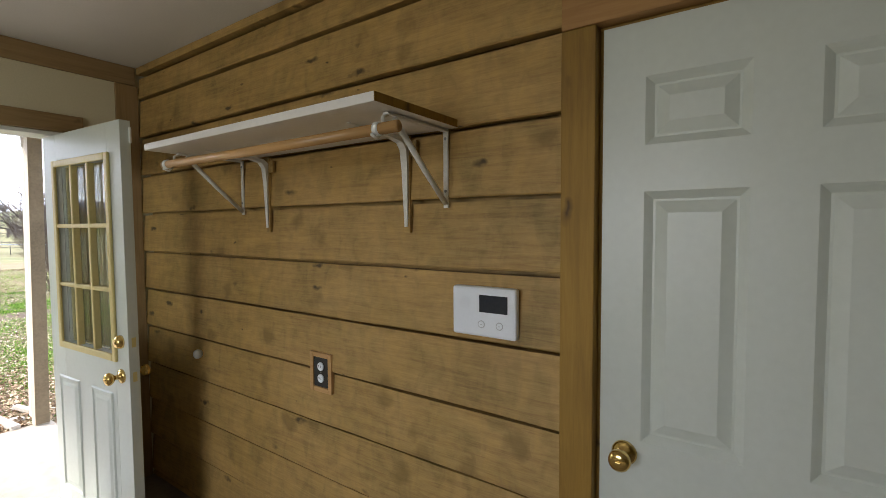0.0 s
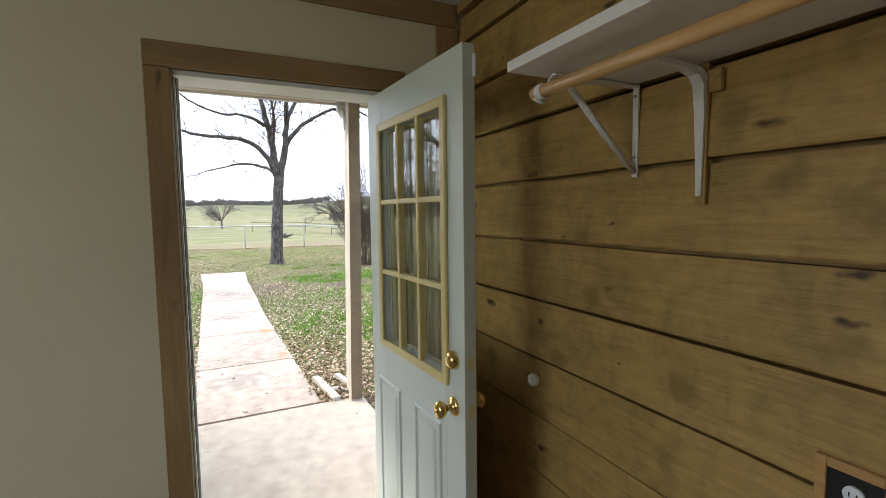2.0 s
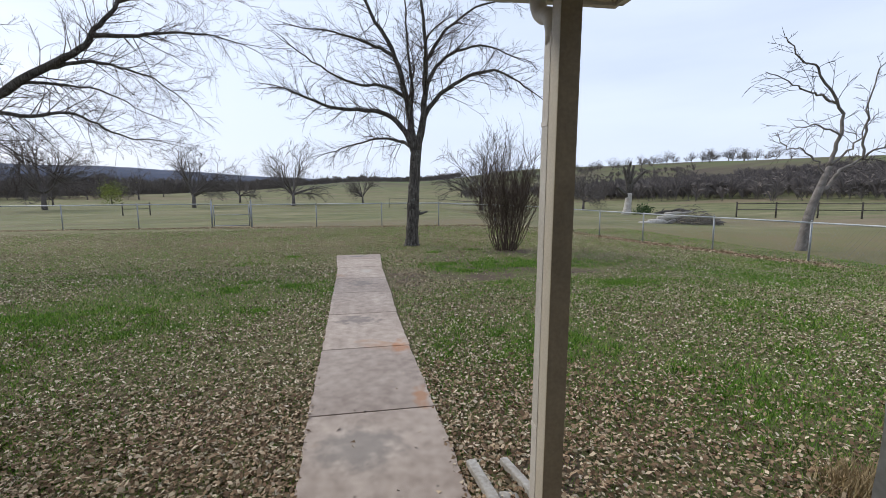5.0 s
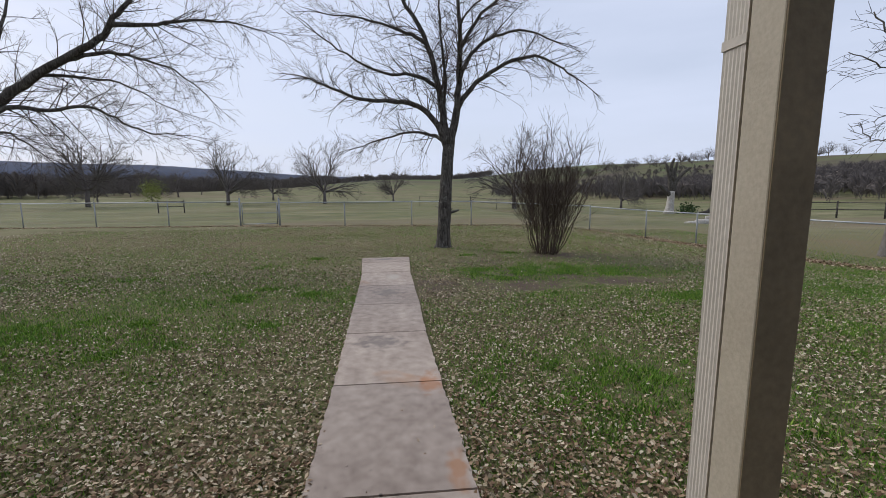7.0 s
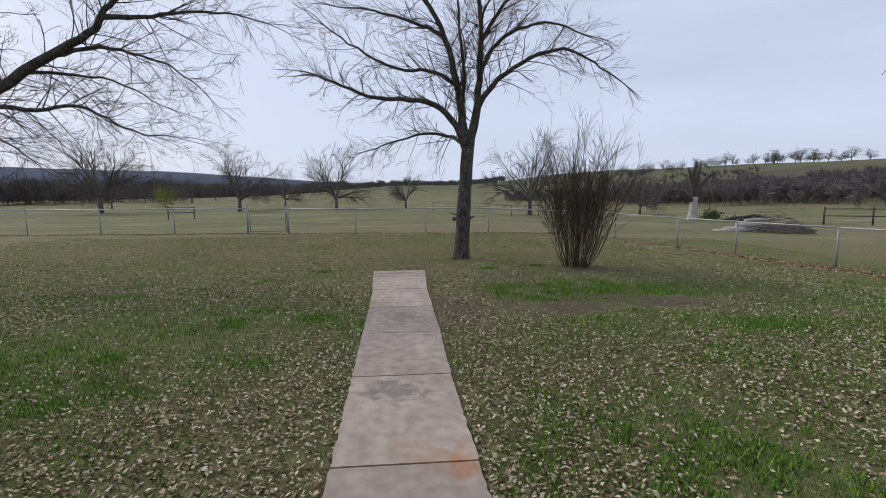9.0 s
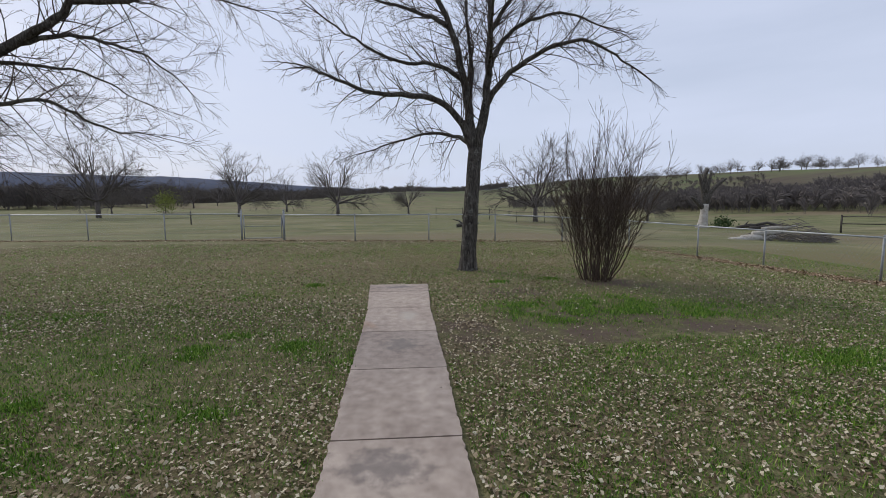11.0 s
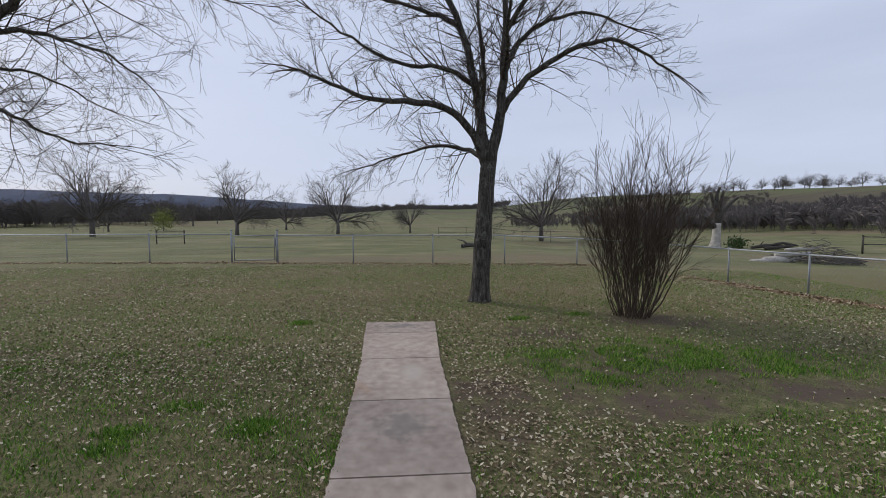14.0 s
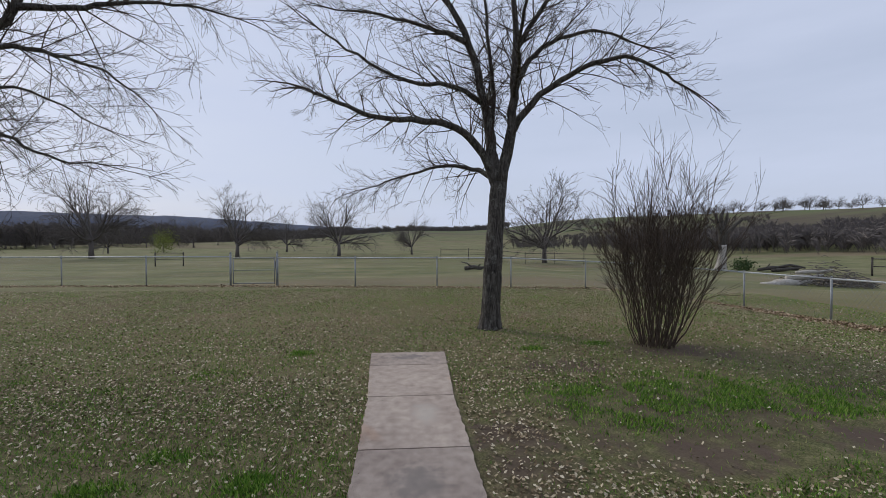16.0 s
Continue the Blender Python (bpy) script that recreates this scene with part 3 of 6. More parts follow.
part("weatherstrip", solid(-3.0455, 0.2805, 0.03, -3.039, 0.291, 2.083, bevel=0.001), M_RUBBER, jambs, "dark rubber weatherstrip")
part("seal", solid(-3.0385, 0.2805, 0.03, -3.016, 0.289, 2.083, bevel=0.003), M_WHITE, jambs, "white foam door seal")
part("jamb_edge", solid(-3.0155, 0.2805, 0.03, -3.0005, 0.2835, 2.083), M_CASING, jambs, "bare brown wood edge")
part("stop", solid(-3.139, 1.109, 0.03, -3.118, 1.1185, 2.083, bevel=0.003), M_WHITE, jambs)
part("weatherstrip", solid(-3.1175, 1.113, 0.03, -3.114, 1.1185, 2.083, bevel=0.001), M_RUBBER, jambs, "dark rubber weatherstrip")
part("outside_trim", solid(-3.190, 0.155, -0.02, -3.162, 0.224, 2.16, bevel=0.004), M_TRIMPAINT, jambs, "peeling grey paint")
part("outside_trim", worn_board(-3.206, 1.121, -0.02, -3.162, 1.190, 2.16), M_TRIMPAINT, jambs, "chipped board with peeling grey paint")
part("head_jamb", solid(-3.16, 0.282, 2.084, -2.999, 1.117, 2.104, bevel=0.002), M_WHITE, jambs)
part("outside_trim", solid(-3.205, 0.226, 2.09, -3.162, 1.118, 2.16, bevel=0.004), M_TRIMPAINT, jambs, "peeling grey paint")
part("sill", solid(-3.20, 0.282, -0.01, -2.99, 1.117, 0.036, bevel=0.006), M_STEEL, jambs, "metal threshold")
part("strike_plate", solid(-3.030, 0.2895, 0.88, -3.018, 0.2905, 0.95), M_BRASS, jambs, "brass strike plate")
for zh in (0.28, 1.05, 1.82):
    part("hinge", solid(-3.040, 1.094, zh, -3.028, 1.1185, zh + 0.1, bevel=0.001), M_BRASS, jambs, "brass hinge")


def raised_panel(x0, z0, x1, z1, front, depth=0.015, lip=0.020, slope=0.036):
    """A field panel: moulded lip, groove and raised centre, facing -y."""
    bm = bmesh.new()
    loops = []
    for inset, y in ((0, front), (lip * 0.4, front + depth * 0.35), (lip, front + depth), (lip + 0.006, front + depth), (lip + slope, front + 0.002)):
        loops.append([bm.verts.new(p) for p in ((x0 + inset, y, z0 + inset), (x1 - inset, y, z0 + inset), (x1 - inset, y, z1 - inset), (x0 + inset, y, z1 - inset))])
    for a, c_ in zip(loops, loops[1:]):
        for k in range(4):
            bm.faces.new((a[k], a[(k + 1) % 4], c_[(k + 1) % 4], c_[k]))
    bm.faces.new(loops[-1])
    return bm


def knob_set(parent, x, z, y0, out=-1):
    k = part("knob", lathe([(0.033, 0), (0.033, 0.006 * out), (0.026, 0.011 * out), (0.012, 0.014 * out), (0.011, 0.034 * out), (0.022, 0.040 * out), (0.029, 0.052 * out), (0.027, 0.064 * out), (0.017, 0.070 * out)], "y", 24), M_BRASS, parent, "polished brass knob", smooth=True)
    k.location = (x, y0, z)
    pin = part("turn_button", solid(-0.007, 0.068 * out, -0.003, 0.007, 0.076 * out, 0.003, bevel=0.001), M_BRASS, k)
    return k


# closed six-panel door in the plank wall
door2 = thing("door_2", "closed white six-panel door with a brass knob", "door", at=(-0.246, 1.505, 0.045), kind="structure")
W2, H2, T2 = 0.812, 2.065, 0.035
cols = ((0.106, 0.336), (0.461, 0.691))
rows_ = ((0.20, 0.80), (0.965, 1.63), (1.75, 1.925))
for x0, x1 in ((0, cols[0][0]), (cols[0][1], cols[1][0]), (cols[1][1], W2)):
    part("stile", solid(x0, 0, 0, x1, T2, H2), M_DOOR, door2)
for x0, x1 in cols:
    for z0, z1 in ((0, rows_[0][0]), (rows_[0][1], rows_[1][0]), (rows_[1][1], rows_[2][0]), (rows_[2][1], H2)):
        part("rail", solid(x0, 0, z0, x1, T2, z1), M_DOOR, door2)
    for z0, z1 in rows_:
        part("panel", raised_panel(x0, z0, x1, z1, 0.0), M_DOOR, door2)
        part("panel_back", solid(x0, 0.018, z0, x1, T2, z1), M_DOOR, door2)
knob_set(door2, 0.066, 0.925, 0.0)

# open outside door, folded back towards the plank wall
door1 = thing("door_1", "open white door with a nine-pane window and brass knobs", "door", at=(-3.030, 1.046, 0.04), rz=4.0, kind="structure")
W1, H1, T1 = 0.805, 2.03, 0.045
LX0, LX1, LZ0, LZ1 = 0.121, 0.711, 0.930, 1.895
GX0, GX1, GZ0, GZ1 = LX0 + 0.028, LX1 - 0.028, LZ0 + 0.028, LZ1 - 0.028
PX = ((0.080, 0.305), (0.438, 0.648))
part("stile", solid(0, 0, 0, GX0, T1, H1, bevel=0.002), M_DOOR, door1)
part("stile", solid(GX1, 0, 0, W1, T1, H1, bevel=0.002), M_DOOR, door1)
part("rail", solid(GX0, 0, GZ1, GX1, T1, H1, bevel=0.002), M_DOOR, door1)
part("rail", solid(GX0, 0, 0, GX1, T1, GZ0, bevel=0.002), M_DOOR, door1)
for y0, y1 in ((-0.014, -0.0005), (T1 + 0.0005, T1 + 0.014)):
    part("lite_frame", solid(LX0, y0, LZ0, LX0 + 0.034, y1, LZ1, bevel=0.005), M_LITE, door1, "ivory moulded window frame")
    part("lite_frame", solid(LX1 - 0.034, y0, LZ0, LX1, y1, LZ1, bevel=0.005), M_LITE, door1)
    part("lite_frame", solid(LX0 + 0.0335, y0, LZ0, LX1 - 0.0335, y1, LZ0 + 0.034, bevel=0.005), M_LITE, door1)
    part("lite_frame", solid(LX0 + 0.0335, y0, LZ1 - 0.034, LX1 - 0.0335, y1, LZ1, bevel=0.005), M_LITE, door1)
for i in (1, 2):
    xm, zm = LX0 + 0.034 + (LX1 - LX0 - 0.068) * i / 3, LZ0 + 0.034 + (LZ1 - LZ0 - 0.068) * i / 3
    for ya, yb in ((-0.011, 0.0195),):
        part("muntin", solid(xm - 0.010, ya, LZ0 + 0.033, xm + 0.010, yb, LZ1 - 0.033, bevel=0.004), M_LITE, door1)
        part("muntin", solid(LX0 + 0.033, ya + 0.001, zm - 0.010, LX1 - 0.033, yb - 0.001, zm + 0.010, bevel=0.004), M_LITE, door1)
for i in range(3):
    for k in range(3):
        dx, dz = (LX1 - LX0 - 0.068) / 3, (LZ1 - LZ0 - 0.068) / 3
        x0, z0 = LX0 + 0.034 + dx * i, LZ0 + 0.034 + dz * k
        for y0 in (0.0205, 0.0365):
            pane = part("pane", solid(x0 + 0.001, y0, z0 + 0.001, x0 + dx - 0.001, y0 + 0.004, z0 + dz - 0.001), M_GLASS, door1, "clear glass pane")
            pane.visible_shadow = False
for x0, x1 in PX:
    pb = bmesh.new()
    V_ = []
    for ins, y in ((0.0, -0.0006), (0.006, -0.007), (0.014, -0.0075), (0.020, -0.0015), (0.034, -0.0015), (0.050, -0.006)):
        V_.append([pb.verts.new(p) for p in ((x0 + ins, y, 0.16 + ins), (x1 - ins, y, 0.16 + ins), (x1 - ins, y, 0.775 - ins), (x0 + ins, y, 0.775 - ins))])
    for a, c_ in zip(V_, V_[1:]):
        for k in range(4):
            pb.faces.new((a[k], a[(k + 1) % 4], c_[(k + 1) % 4], c_[k]))
    pb.faces.new(V_[-1])
    part("panel", pb, M_DOOR, door1)
knob_set(door1, 0.738, 0.868, 0.0)
knob_set(door1, 0.738, 0.868, T1, 1)
bolt = part("deadbolt", lathe([(0.031, 0), (0.031, -0.006), (0.026, -0.020), (0.018, -0.026)], "y", 24), M_BRASS, door1, "brass deadbolt", smooth=True)
bolt.location = (0.742, 0.0, 1.028)
part("key_plug", lathe([(0.0105, -0.024), (0.0105, -0.0275), (0.009, -0.0285)], "y", 18), M_BRASS, bolt, smooth=True)
part("keyhole", solid(-0.0012, -0.0292, -0.006, 0.0012, -0.0284, 0.006), M_BLACK, bolt, "dark keyhole slot")
for zz in (0.868, 1.028):
    part("latch_plate", solid(W1 - 0.0005, 0.014, zz - 0.022, W1 + 0.0008, 0.032, zz + 0.022), M_LITE, door1, "painted latch plate")
part("weatherstrip", solid(W1 + 0.0005, 0.036, 1.93, W1 + 0.012, 0.044, 2.0, bevel=0.002), M_WHITE, door1, "loose white corner seal")

# ---- things on the plank wall ----
shelf = thing("wall_shelf", "white laminate shelf board carried by metal brackets", "shelf", at=(-1.967, 1.09, 1.905))
part("board", solid(0, 0, 0, 1.268, 0.397, 0.026, bevel=0.002), M_SHELF, shelf)
part("edge_strip", solid(1.2684, 0.0, 0.001, 1.2704, 0.392, 0.025), M_CEDAR, shelf, "bare brown particleboard end")


def rod_bracket(x):
    e = thing("rod_bracket", "white metal shelf bracket with a rod hook", "bracket", at=(x, 1.478 + skew(x), 1.903), group="shelf brackets")
    part("wall_leg", solid(-0.009, -0.008, -0.255, 0.009, 0.0, 0.0, bevel=0.002), M_BRACKET, e)
    part("arm", solid(-0.010, -0.30, -0.008, 0.010, -0.0085, -0.0005, bevel=0.002), M_BRACKET, e)
    tubes("brace", M_BRACKET, e, [([(0, -0.008, -0.240), (0, -0.13, -0.135), (0, -0.262, -0.012)], 0.0092)])
    tubes("hook", M_BRACKET, e, [([(0, -0.290, -0.006), (0, -0.310, -0.016), (0, -0.314, -0.056), (0, -0.334, -0.078), (0, -0.356, -0.070)], 0.0052)])
    for zz in (-0.03, -0.2):
        s_ = part("screw", lathe([(0.005, 0), (0.005, -0.002), (0.002, -0.003)], "y", 10), M_STEEL, e)
        s_.location = (0, -0.008, zz)
    return e


def shelf_bracket(x):
    e = thing("shelf_bracket", "curved white metal bracket on a wooden backing strip", "bracket", at=(x, 1.478 + skew(x), 1.903), group="shelf brackets")
    part("backing", solid(-0.012, -0.012, -0.337, 0.014, 0.0, -0.001, bevel=0.002), M_PLANK, e, "small brown wooden strip")
    part("backing", solid(0.016, -0.014, -0.072, 0.046, 0.0, -0.02, bevel=0.002), M_PLANK, e)
    prof = [(-0.0125, -0.315), (-0.017, -0.317), (-0.022, -0.12), (-0.028, -0.052), (-0.046, -0.030), (-0.10, -0.020), (-0.22, -0.011), (-0.285, -0.0075), (-0.285, -0.0045), (-0.20, -0.0050), (-0.09, -0.0090), (-0.036, -0.014), (-0.0125, -0.030)]
    half = [0.0065, 0.0075, 0.0125, 0.0150, 0.0140, 0.0110, 0.0080, 0.004, 0.004, 0.0080, 0.0110, 0.0140, 0.0150]
    bmx = bmesh.new()
    a = [bmx.verts.new((-w_, y_, z_)) for w_, (y_, z_) in zip(half, prof)]
    c_ = [bmx.verts.new((w_, y_, z_)) for w_, (y_, z_) in zip(half, prof)]
    bmx.faces.new(a)
    bmx.faces.new(c_[::-1])
    for i in range(len(prof)):
        j = (i + 1) % len(prof)
        bmx.faces.new((a[i], a[j], c_[j], c_[i]))
    bmesh.ops.bevel(bmx, geom=[e_ for e_ in bmx.edges], offset=0.0012, segments=1, affect="EDGES")
    part("arm", bmx, M_BRACKET, e)
    tip = part("screw", lathe([(0.004, 0), (0.004, -0.002), (0.002, -0.003)], "y", 10), M_BLACK, e, "dark screw at the tip")
    tip.matrix_world = pose(0, 0, 0, 90, 0, 0)
    tip.location = (0, -0.277, -0.0045)
    return e


for xb in (-0.742, -1.916):
    rod_bracket(xb)
for xb in (-0.905, -1.712):
    shelf_bracket(xb)
rod = thing("closet_rod", "varnished wooden closet rod under the shelf", "closet rod", at=(-1.935, 1.150, 1.850))
tubes("rod", M_ROD, rod, [([(0, 0, 0), (0.6, 0, -0.003), (1.265, 0, 0)], 0.0158)], 16)
for xc in (0.03, 1.195):
    tubes("clip", M_WHITE, rod, [([(xc - 0.009, 0, 0), (xc + 0.009, 0, 0)], 0.0188)], 16, "white plastic rod clip")

panel = thing("alarm_panel", "white plastic alarm panel with a dark screen", "alarm panel", at=(-0.703, 1.482, 1.243))
part("housing", solid(0, -0.030, 0, 0.224, 0, 0.156, bevel=0.008), M_PLASTIC, panel, smooth=False)
part("screen", solid(0.100, -0.0325, 0.078, 0.197, -0.0302, 0.132, bevel=0.001), M_SCREEN, panel, "dark blank screen")
for xb in (0.107, 0.170):
    r = part("button", lathe([(0.012, 0), (0.012, -0.0015), (0.0105, -0.002), (0.0095, -0.0010)], "y", 24), M_GREYLINE, panel)
    r.location = (xb, -0.030, 0.040)
    r2 = part("button_face", lathe([(0.0095, 0), (0.0095, -0.0022), (0.008, -0.0026)], "y", 24), M_PLASTIC, panel)
    r2.location = (xb, -0.030, 0.040)
    part("symbol", solid(xb - 0.003, -0.0336, 0.0392, xb + 0.003, -0.0327, 0.0408), M_GREYLINE, panel)
sp = bmesh.new()
for i in range(7):
    for k in range(7):
        if (i - 3) ** 2 + (k - 3) ** 2 < 11:
            box(sp, 0.030 + i * 0.006, -0.0308, 0.085 + k * 0.006, 0.0316 + i * 0.006, -0.0301, 0.0866 + k * 0.006)
part("speaker_holes", sp, M_GREYLINE, panel)

outlet = thing("wall_outlet", "black duplex outlet in an orange wooden surround", "outlet", at=(-1.445, 1.494, 0.900))
for nm, args in (("surround", (0, -0.016, 0, 0.020, 0, 0.166)), ("surround", (0.110, -0.016, 0, 0.130, 0, 0.166)), ("surround", (0.0202, -0.016, 0, 0.1098, 0, 0.020)), ("surround", (0.0202, -0.016, 0.146, 0.1098, 0, 0.166))):
    part(nm, solid(*args, bevel=0.002), M_ROD, outlet)
part("cover_plate", solid(0.0205, -0.012, 0.0205, 0.1095, 0, 0.1455, bevel=0.003), M_BLACK, outlet, "black cover plate")
for zo in (0.058, 0.108):
    o = part("socket", lathe([(0.018, 0), (0.018, -0.004), (0.016, -0.006)], "y", 20), M_PLASTIC, outlet, "white socket", smooth=False)
    o.location = (0.065, -0.0115, zo)
    for dx in (-0.007, 0.005):
        part("slot", solid(0.065 + dx, -0.0185, zo - 0.003, 0.067 + dx, -0.0172, zo + 0.006), M_BLACK, outlet)
s_ = part("screw", lathe([(0.003, 0), (0.003, -0.0015)], "y", 10), M_STEEL, outlet)
s_.location = (0.065, -0.012, 0.083)

stop = thing("door_stop", "round white door bumper on the planks", "door stop", at=(-2.375, 1.503, 0.905))
part("bumper", lathe([(0.016, 0.004), (0.022, -0.006), (0.0255, -0.018), (0.022, -0.030), (0.012, -0.037), (0.004, -0.039)], "y", 20), M_WHITE, stop, smooth=True)


# ---- porch and house ----
porch = structure("pavement", solid(-4.72, -1.30, -0.22, -3.16, 1.455, 0.0, bevel=0.012), M_PORCH, "worn beige concrete porch slab", "porch slab")

post = thing("porch_post", "square beige painted porch post", "post", at=(-4.680, 1.379, 0.0))
post.matrix_world = pose(-4.680, 1.379, 0.0, -1.0, 0, 0)
part("shaft", solid(-0.046, -0.046, 0, 0.042, 0.046, 2.5, bevel=0.004), M_POST, post)

porch_roof = thing("porch_roof", "porch roof with cream vinyl soffit and tan fascia", "porch roof")
RX, RY0, RY1 = -4.94, -1.35, 1.79
part("beam", solid(-4.740, RY0, 2.502, -4.620, 1.478, 2.60, bevel=0.003), M_FASCIA, porch_roof)


def grooved(x0, x1, z0, z1, y0, y1, step=0.1, thick=0.012):
    """Soffit boards side by side with a fine groove between, running along x."""
    bm = bmesh.new()
    y = y0
    while y < y1 - 0.01:
        ye = min(y + step - 0.006, y1)
        v8 = [bm.verts.new(p) for p in ((x0, y, z0), (x1, y, z1), (x1, ye, z1), (x0, ye, z0), (x0, y, z0 + thick), (x1, y, z1 + thick), (x1, ye, z1 + thick), (x0, ye, z0 + thick))]
        for q in ((0, 1, 2, 3), (4, 7, 6, 5), (0, 4, 5, 1), (3, 2, 6, 7), (0, 3, 7, 4), (1, 5, 6, 2)):
            bm.faces.new([v8[i] for i in q])
        y += step
    return bm


part("soffit", grooved(-4.615, -3.17, 2.575, 2.575, RY0, RY1), M_SOFFIT, porch_roof)
part("soffit", grooved(RX + 0.02, -4.745, 2.490, 2.530, RY0, RY1 - 0.02), M_SOFFIT, porch_roof)
part("soffit_backing", solid(-4.615, RY0, 2.590, -3.17, RY1, 2.596), M_RUBBER, porch_roof)
part("soffit_backing", solid(RX + 0.02, RY0, 2.545, -4.745, RY1 - 0.02, 2.55), M_RUBBER, porch_roof)
part("soffit", grooved(-4.743, -4.617, 2.530, 2.575, 1.482, RY1 - 0.02), M_SOFFIT, porch_roof)
part("fascia", solid(RX - 0.018, RY0, 2.475, RX + 0.018, RY1, 2.62, bevel=0.003), M_FASCIA, porch_roof)
part("fascia", solid(RX + 0.02, RY0 - 0.018, 2.475, -3.17, RY0 - 0.001, 2.62, bevel=0.003), M_FASCIA, porch_roof)
part("fascia", solid(RX + 0.02, RY1 - 0.018, 2.475, -3.17, RY1 + 0.018, 2.62, bevel=0.003), M_FASCIA, porch_roof)
bm = bmesh.new()
prof = [(RX - 0.06, 2.615), (-2.4, 3.05), (-2.4, 3.09), (RX - 0.06, 2.65)]
a = [bm.verts.new((x, RY0 - 0.05, z_)) for x, z_ in prof]
c_ = [bm.verts.new((x, RY1 + 0.05, z_)) for x, z_ in prof]
bm.faces.new(a)
bm.faces.new(c_[::-1])
for i in range(4):
    bm.faces.new((a[i], a[(i + 1) % 4], c_[(i + 1) % 4], c_[i]))
part("roof_deck", bm, M_SHINGLE, porch_roof)

# thin sheet, darker than the shaft, on the post's house-facing side
part("face_board", solid(0.0425, -0.045, 0.01, 0.0465, 0.045, 2.495, bevel=0.001), M_DARKBROWN, post, "dark brown face towards the house")

spout = thing("downspout", "beige fluted metal downspout on the porch post", "downspout")
spout.matrix_world = pose(0, 0, 0.02, -1.0, 0, 0)
tubes("elbow", M_FASCIA, spout, [(curve_through([(-4.90, 1.335, 2.50), (-4.895, 1.337, 2.44), (-4.86, 1.345, 2.395), (-4.81, 1.352, 2.375), (-4.775, 1.358, 2.34), (-4.768, 1.364, 2.25)], 3), 0.038)], 12)
fl = bmesh.new()
ring = []
for a0, a1, n_ in (((-4.798, 1.334), (-4.732, 1.334), 6), ((-4.732, 1.334), (-4.732, 1.398), 3), ((-4.732, 1.398), (-4.798, 1.398), 6), ((-4.798, 1.398), (-4.798, 1.334), 5)):
    d = Vector((a1[0] - a0[0], a1[1] - a0[1]))
    nrm = Vector((d.y, -d.x)).normalized()
    for k in range(n_ * 2):
        p = Vector(a0) + d * (k / (n_ * 2)) - nrm * (0.0014 if k % 2 else 0.0)
        ring.append((p.x, p.y))
lo, hi = [fl.verts.new((x, y, 0.06)) for x, y in ring], [fl.verts.new((x, y, 2.29)) for x, y in ring]
for k in range(len(ring)):
    fl.faces.new((lo[k], lo[(k + 1) % len(ring)], hi[(k + 1) % len(ring)], hi[k]))
fl.faces.new(hi)
fl.faces.new(lo[::-1])
part("pipe", fl, M_FASCIA, spout)
for zz in (0.5, 1.9):
    part("strap", solid(-4.801, 1.331, zz, -4.729, 1.401, zz + 0.02), M_FASCIA, spout)

# outer shell of the house and the wing beside the porch

def lap_siding(bm, axis, at, a0, a1, z0, z1, out, holes=()):
    """Lapped vinyl courses on a wall, left out where a window is."""
    z_ = z0
    while z_ < z1 - 0.02:
        zt = min(z_ + 0.115, z1)
        spans = [(a0, a1)]
        for h0, h1, hz0, hz1 in holes:
            if zt > hz0 and z_ < hz1:
                spans = [s for lo, hi in spans for s in ((lo, min(hi, h0)), (max(lo, h1), hi)) if s[1] - s[0] > 0.01]
        for lo, hi in spans:
            q = []
            for a_ in (lo, hi):
                for o_, zz in ((0.016, z_), (0.004, zt), (-0.004, zt), (-0.004, z_)):
                    q.append(bm.verts.new((a_, at + out * o_, zz) if axis == "y" else (at + out * o_, a_, zz)))
            for i in range(4):
                j = (i + 1) % 4
                bm.faces.new((q[i], q[j], q[4 + j], q[4 + i]))
            bm.faces.new(q[:4])
            bm.faces.new(q[4:][::-1])
        z_ += 0.115


WX, WY = -6.4, -2.42
wing = thing("house_wing", "single-storey house wing with white lap siding and a window", "house")
bm = bmesh.new()
win = (-5.30, -4.62, 0.88, 1.86)
box(bm, WX, WY - 0.12, 0.30, win[0], WY, 2.42)
box(bm, win[1], WY - 0.12, 0.30, -3.16, WY, 2.42)
box(bm, win[0], WY - 0.12, 0.30, win[1], WY, win[2])
box(bm, win[0], WY - 0.12, win[3], win[1], WY, 2.42)
box(bm, WX, -7.0, 0.30, WX + 0.12, WY - 0.12, 2.42)
box(bm, WX + 0.12, -7.0, 0.30, -3.16, -6.88, 2.42)
box(bm, -3.28, -6.88, 0.30, -3.16, -2.54, 2.42)
part("wall", bm, M_SIDING, wing)
part("foundation", solid(WX + 0.02, -6.98, -0.35, -3.18, WY - 0.02, 0.298), M_PORCH, wing, "grey concrete foundation")
sd = bmesh.new()
lap_siding(sd, "y", WY, WX - 0.01, -3.17, 0.27, 2.42, 1, [(win[0] - 0.05, win[1] + 0.05, win[2] - 0.05, win[3] + 0.05)])
lap_siding(sd, "x", WX, -7.0, WY + 0.01, 0.27, 2.42, -1)
part("siding", sd, M_SIDING, wing, kind="stuff")
wframe = part("window", solid(win[0] + 0.045, WY - 0.05, win[2] + 0.45, win[1] - 0.045, WY - 0.01, win[2] + 0.49), M_WHITE, wing, "white sash window")
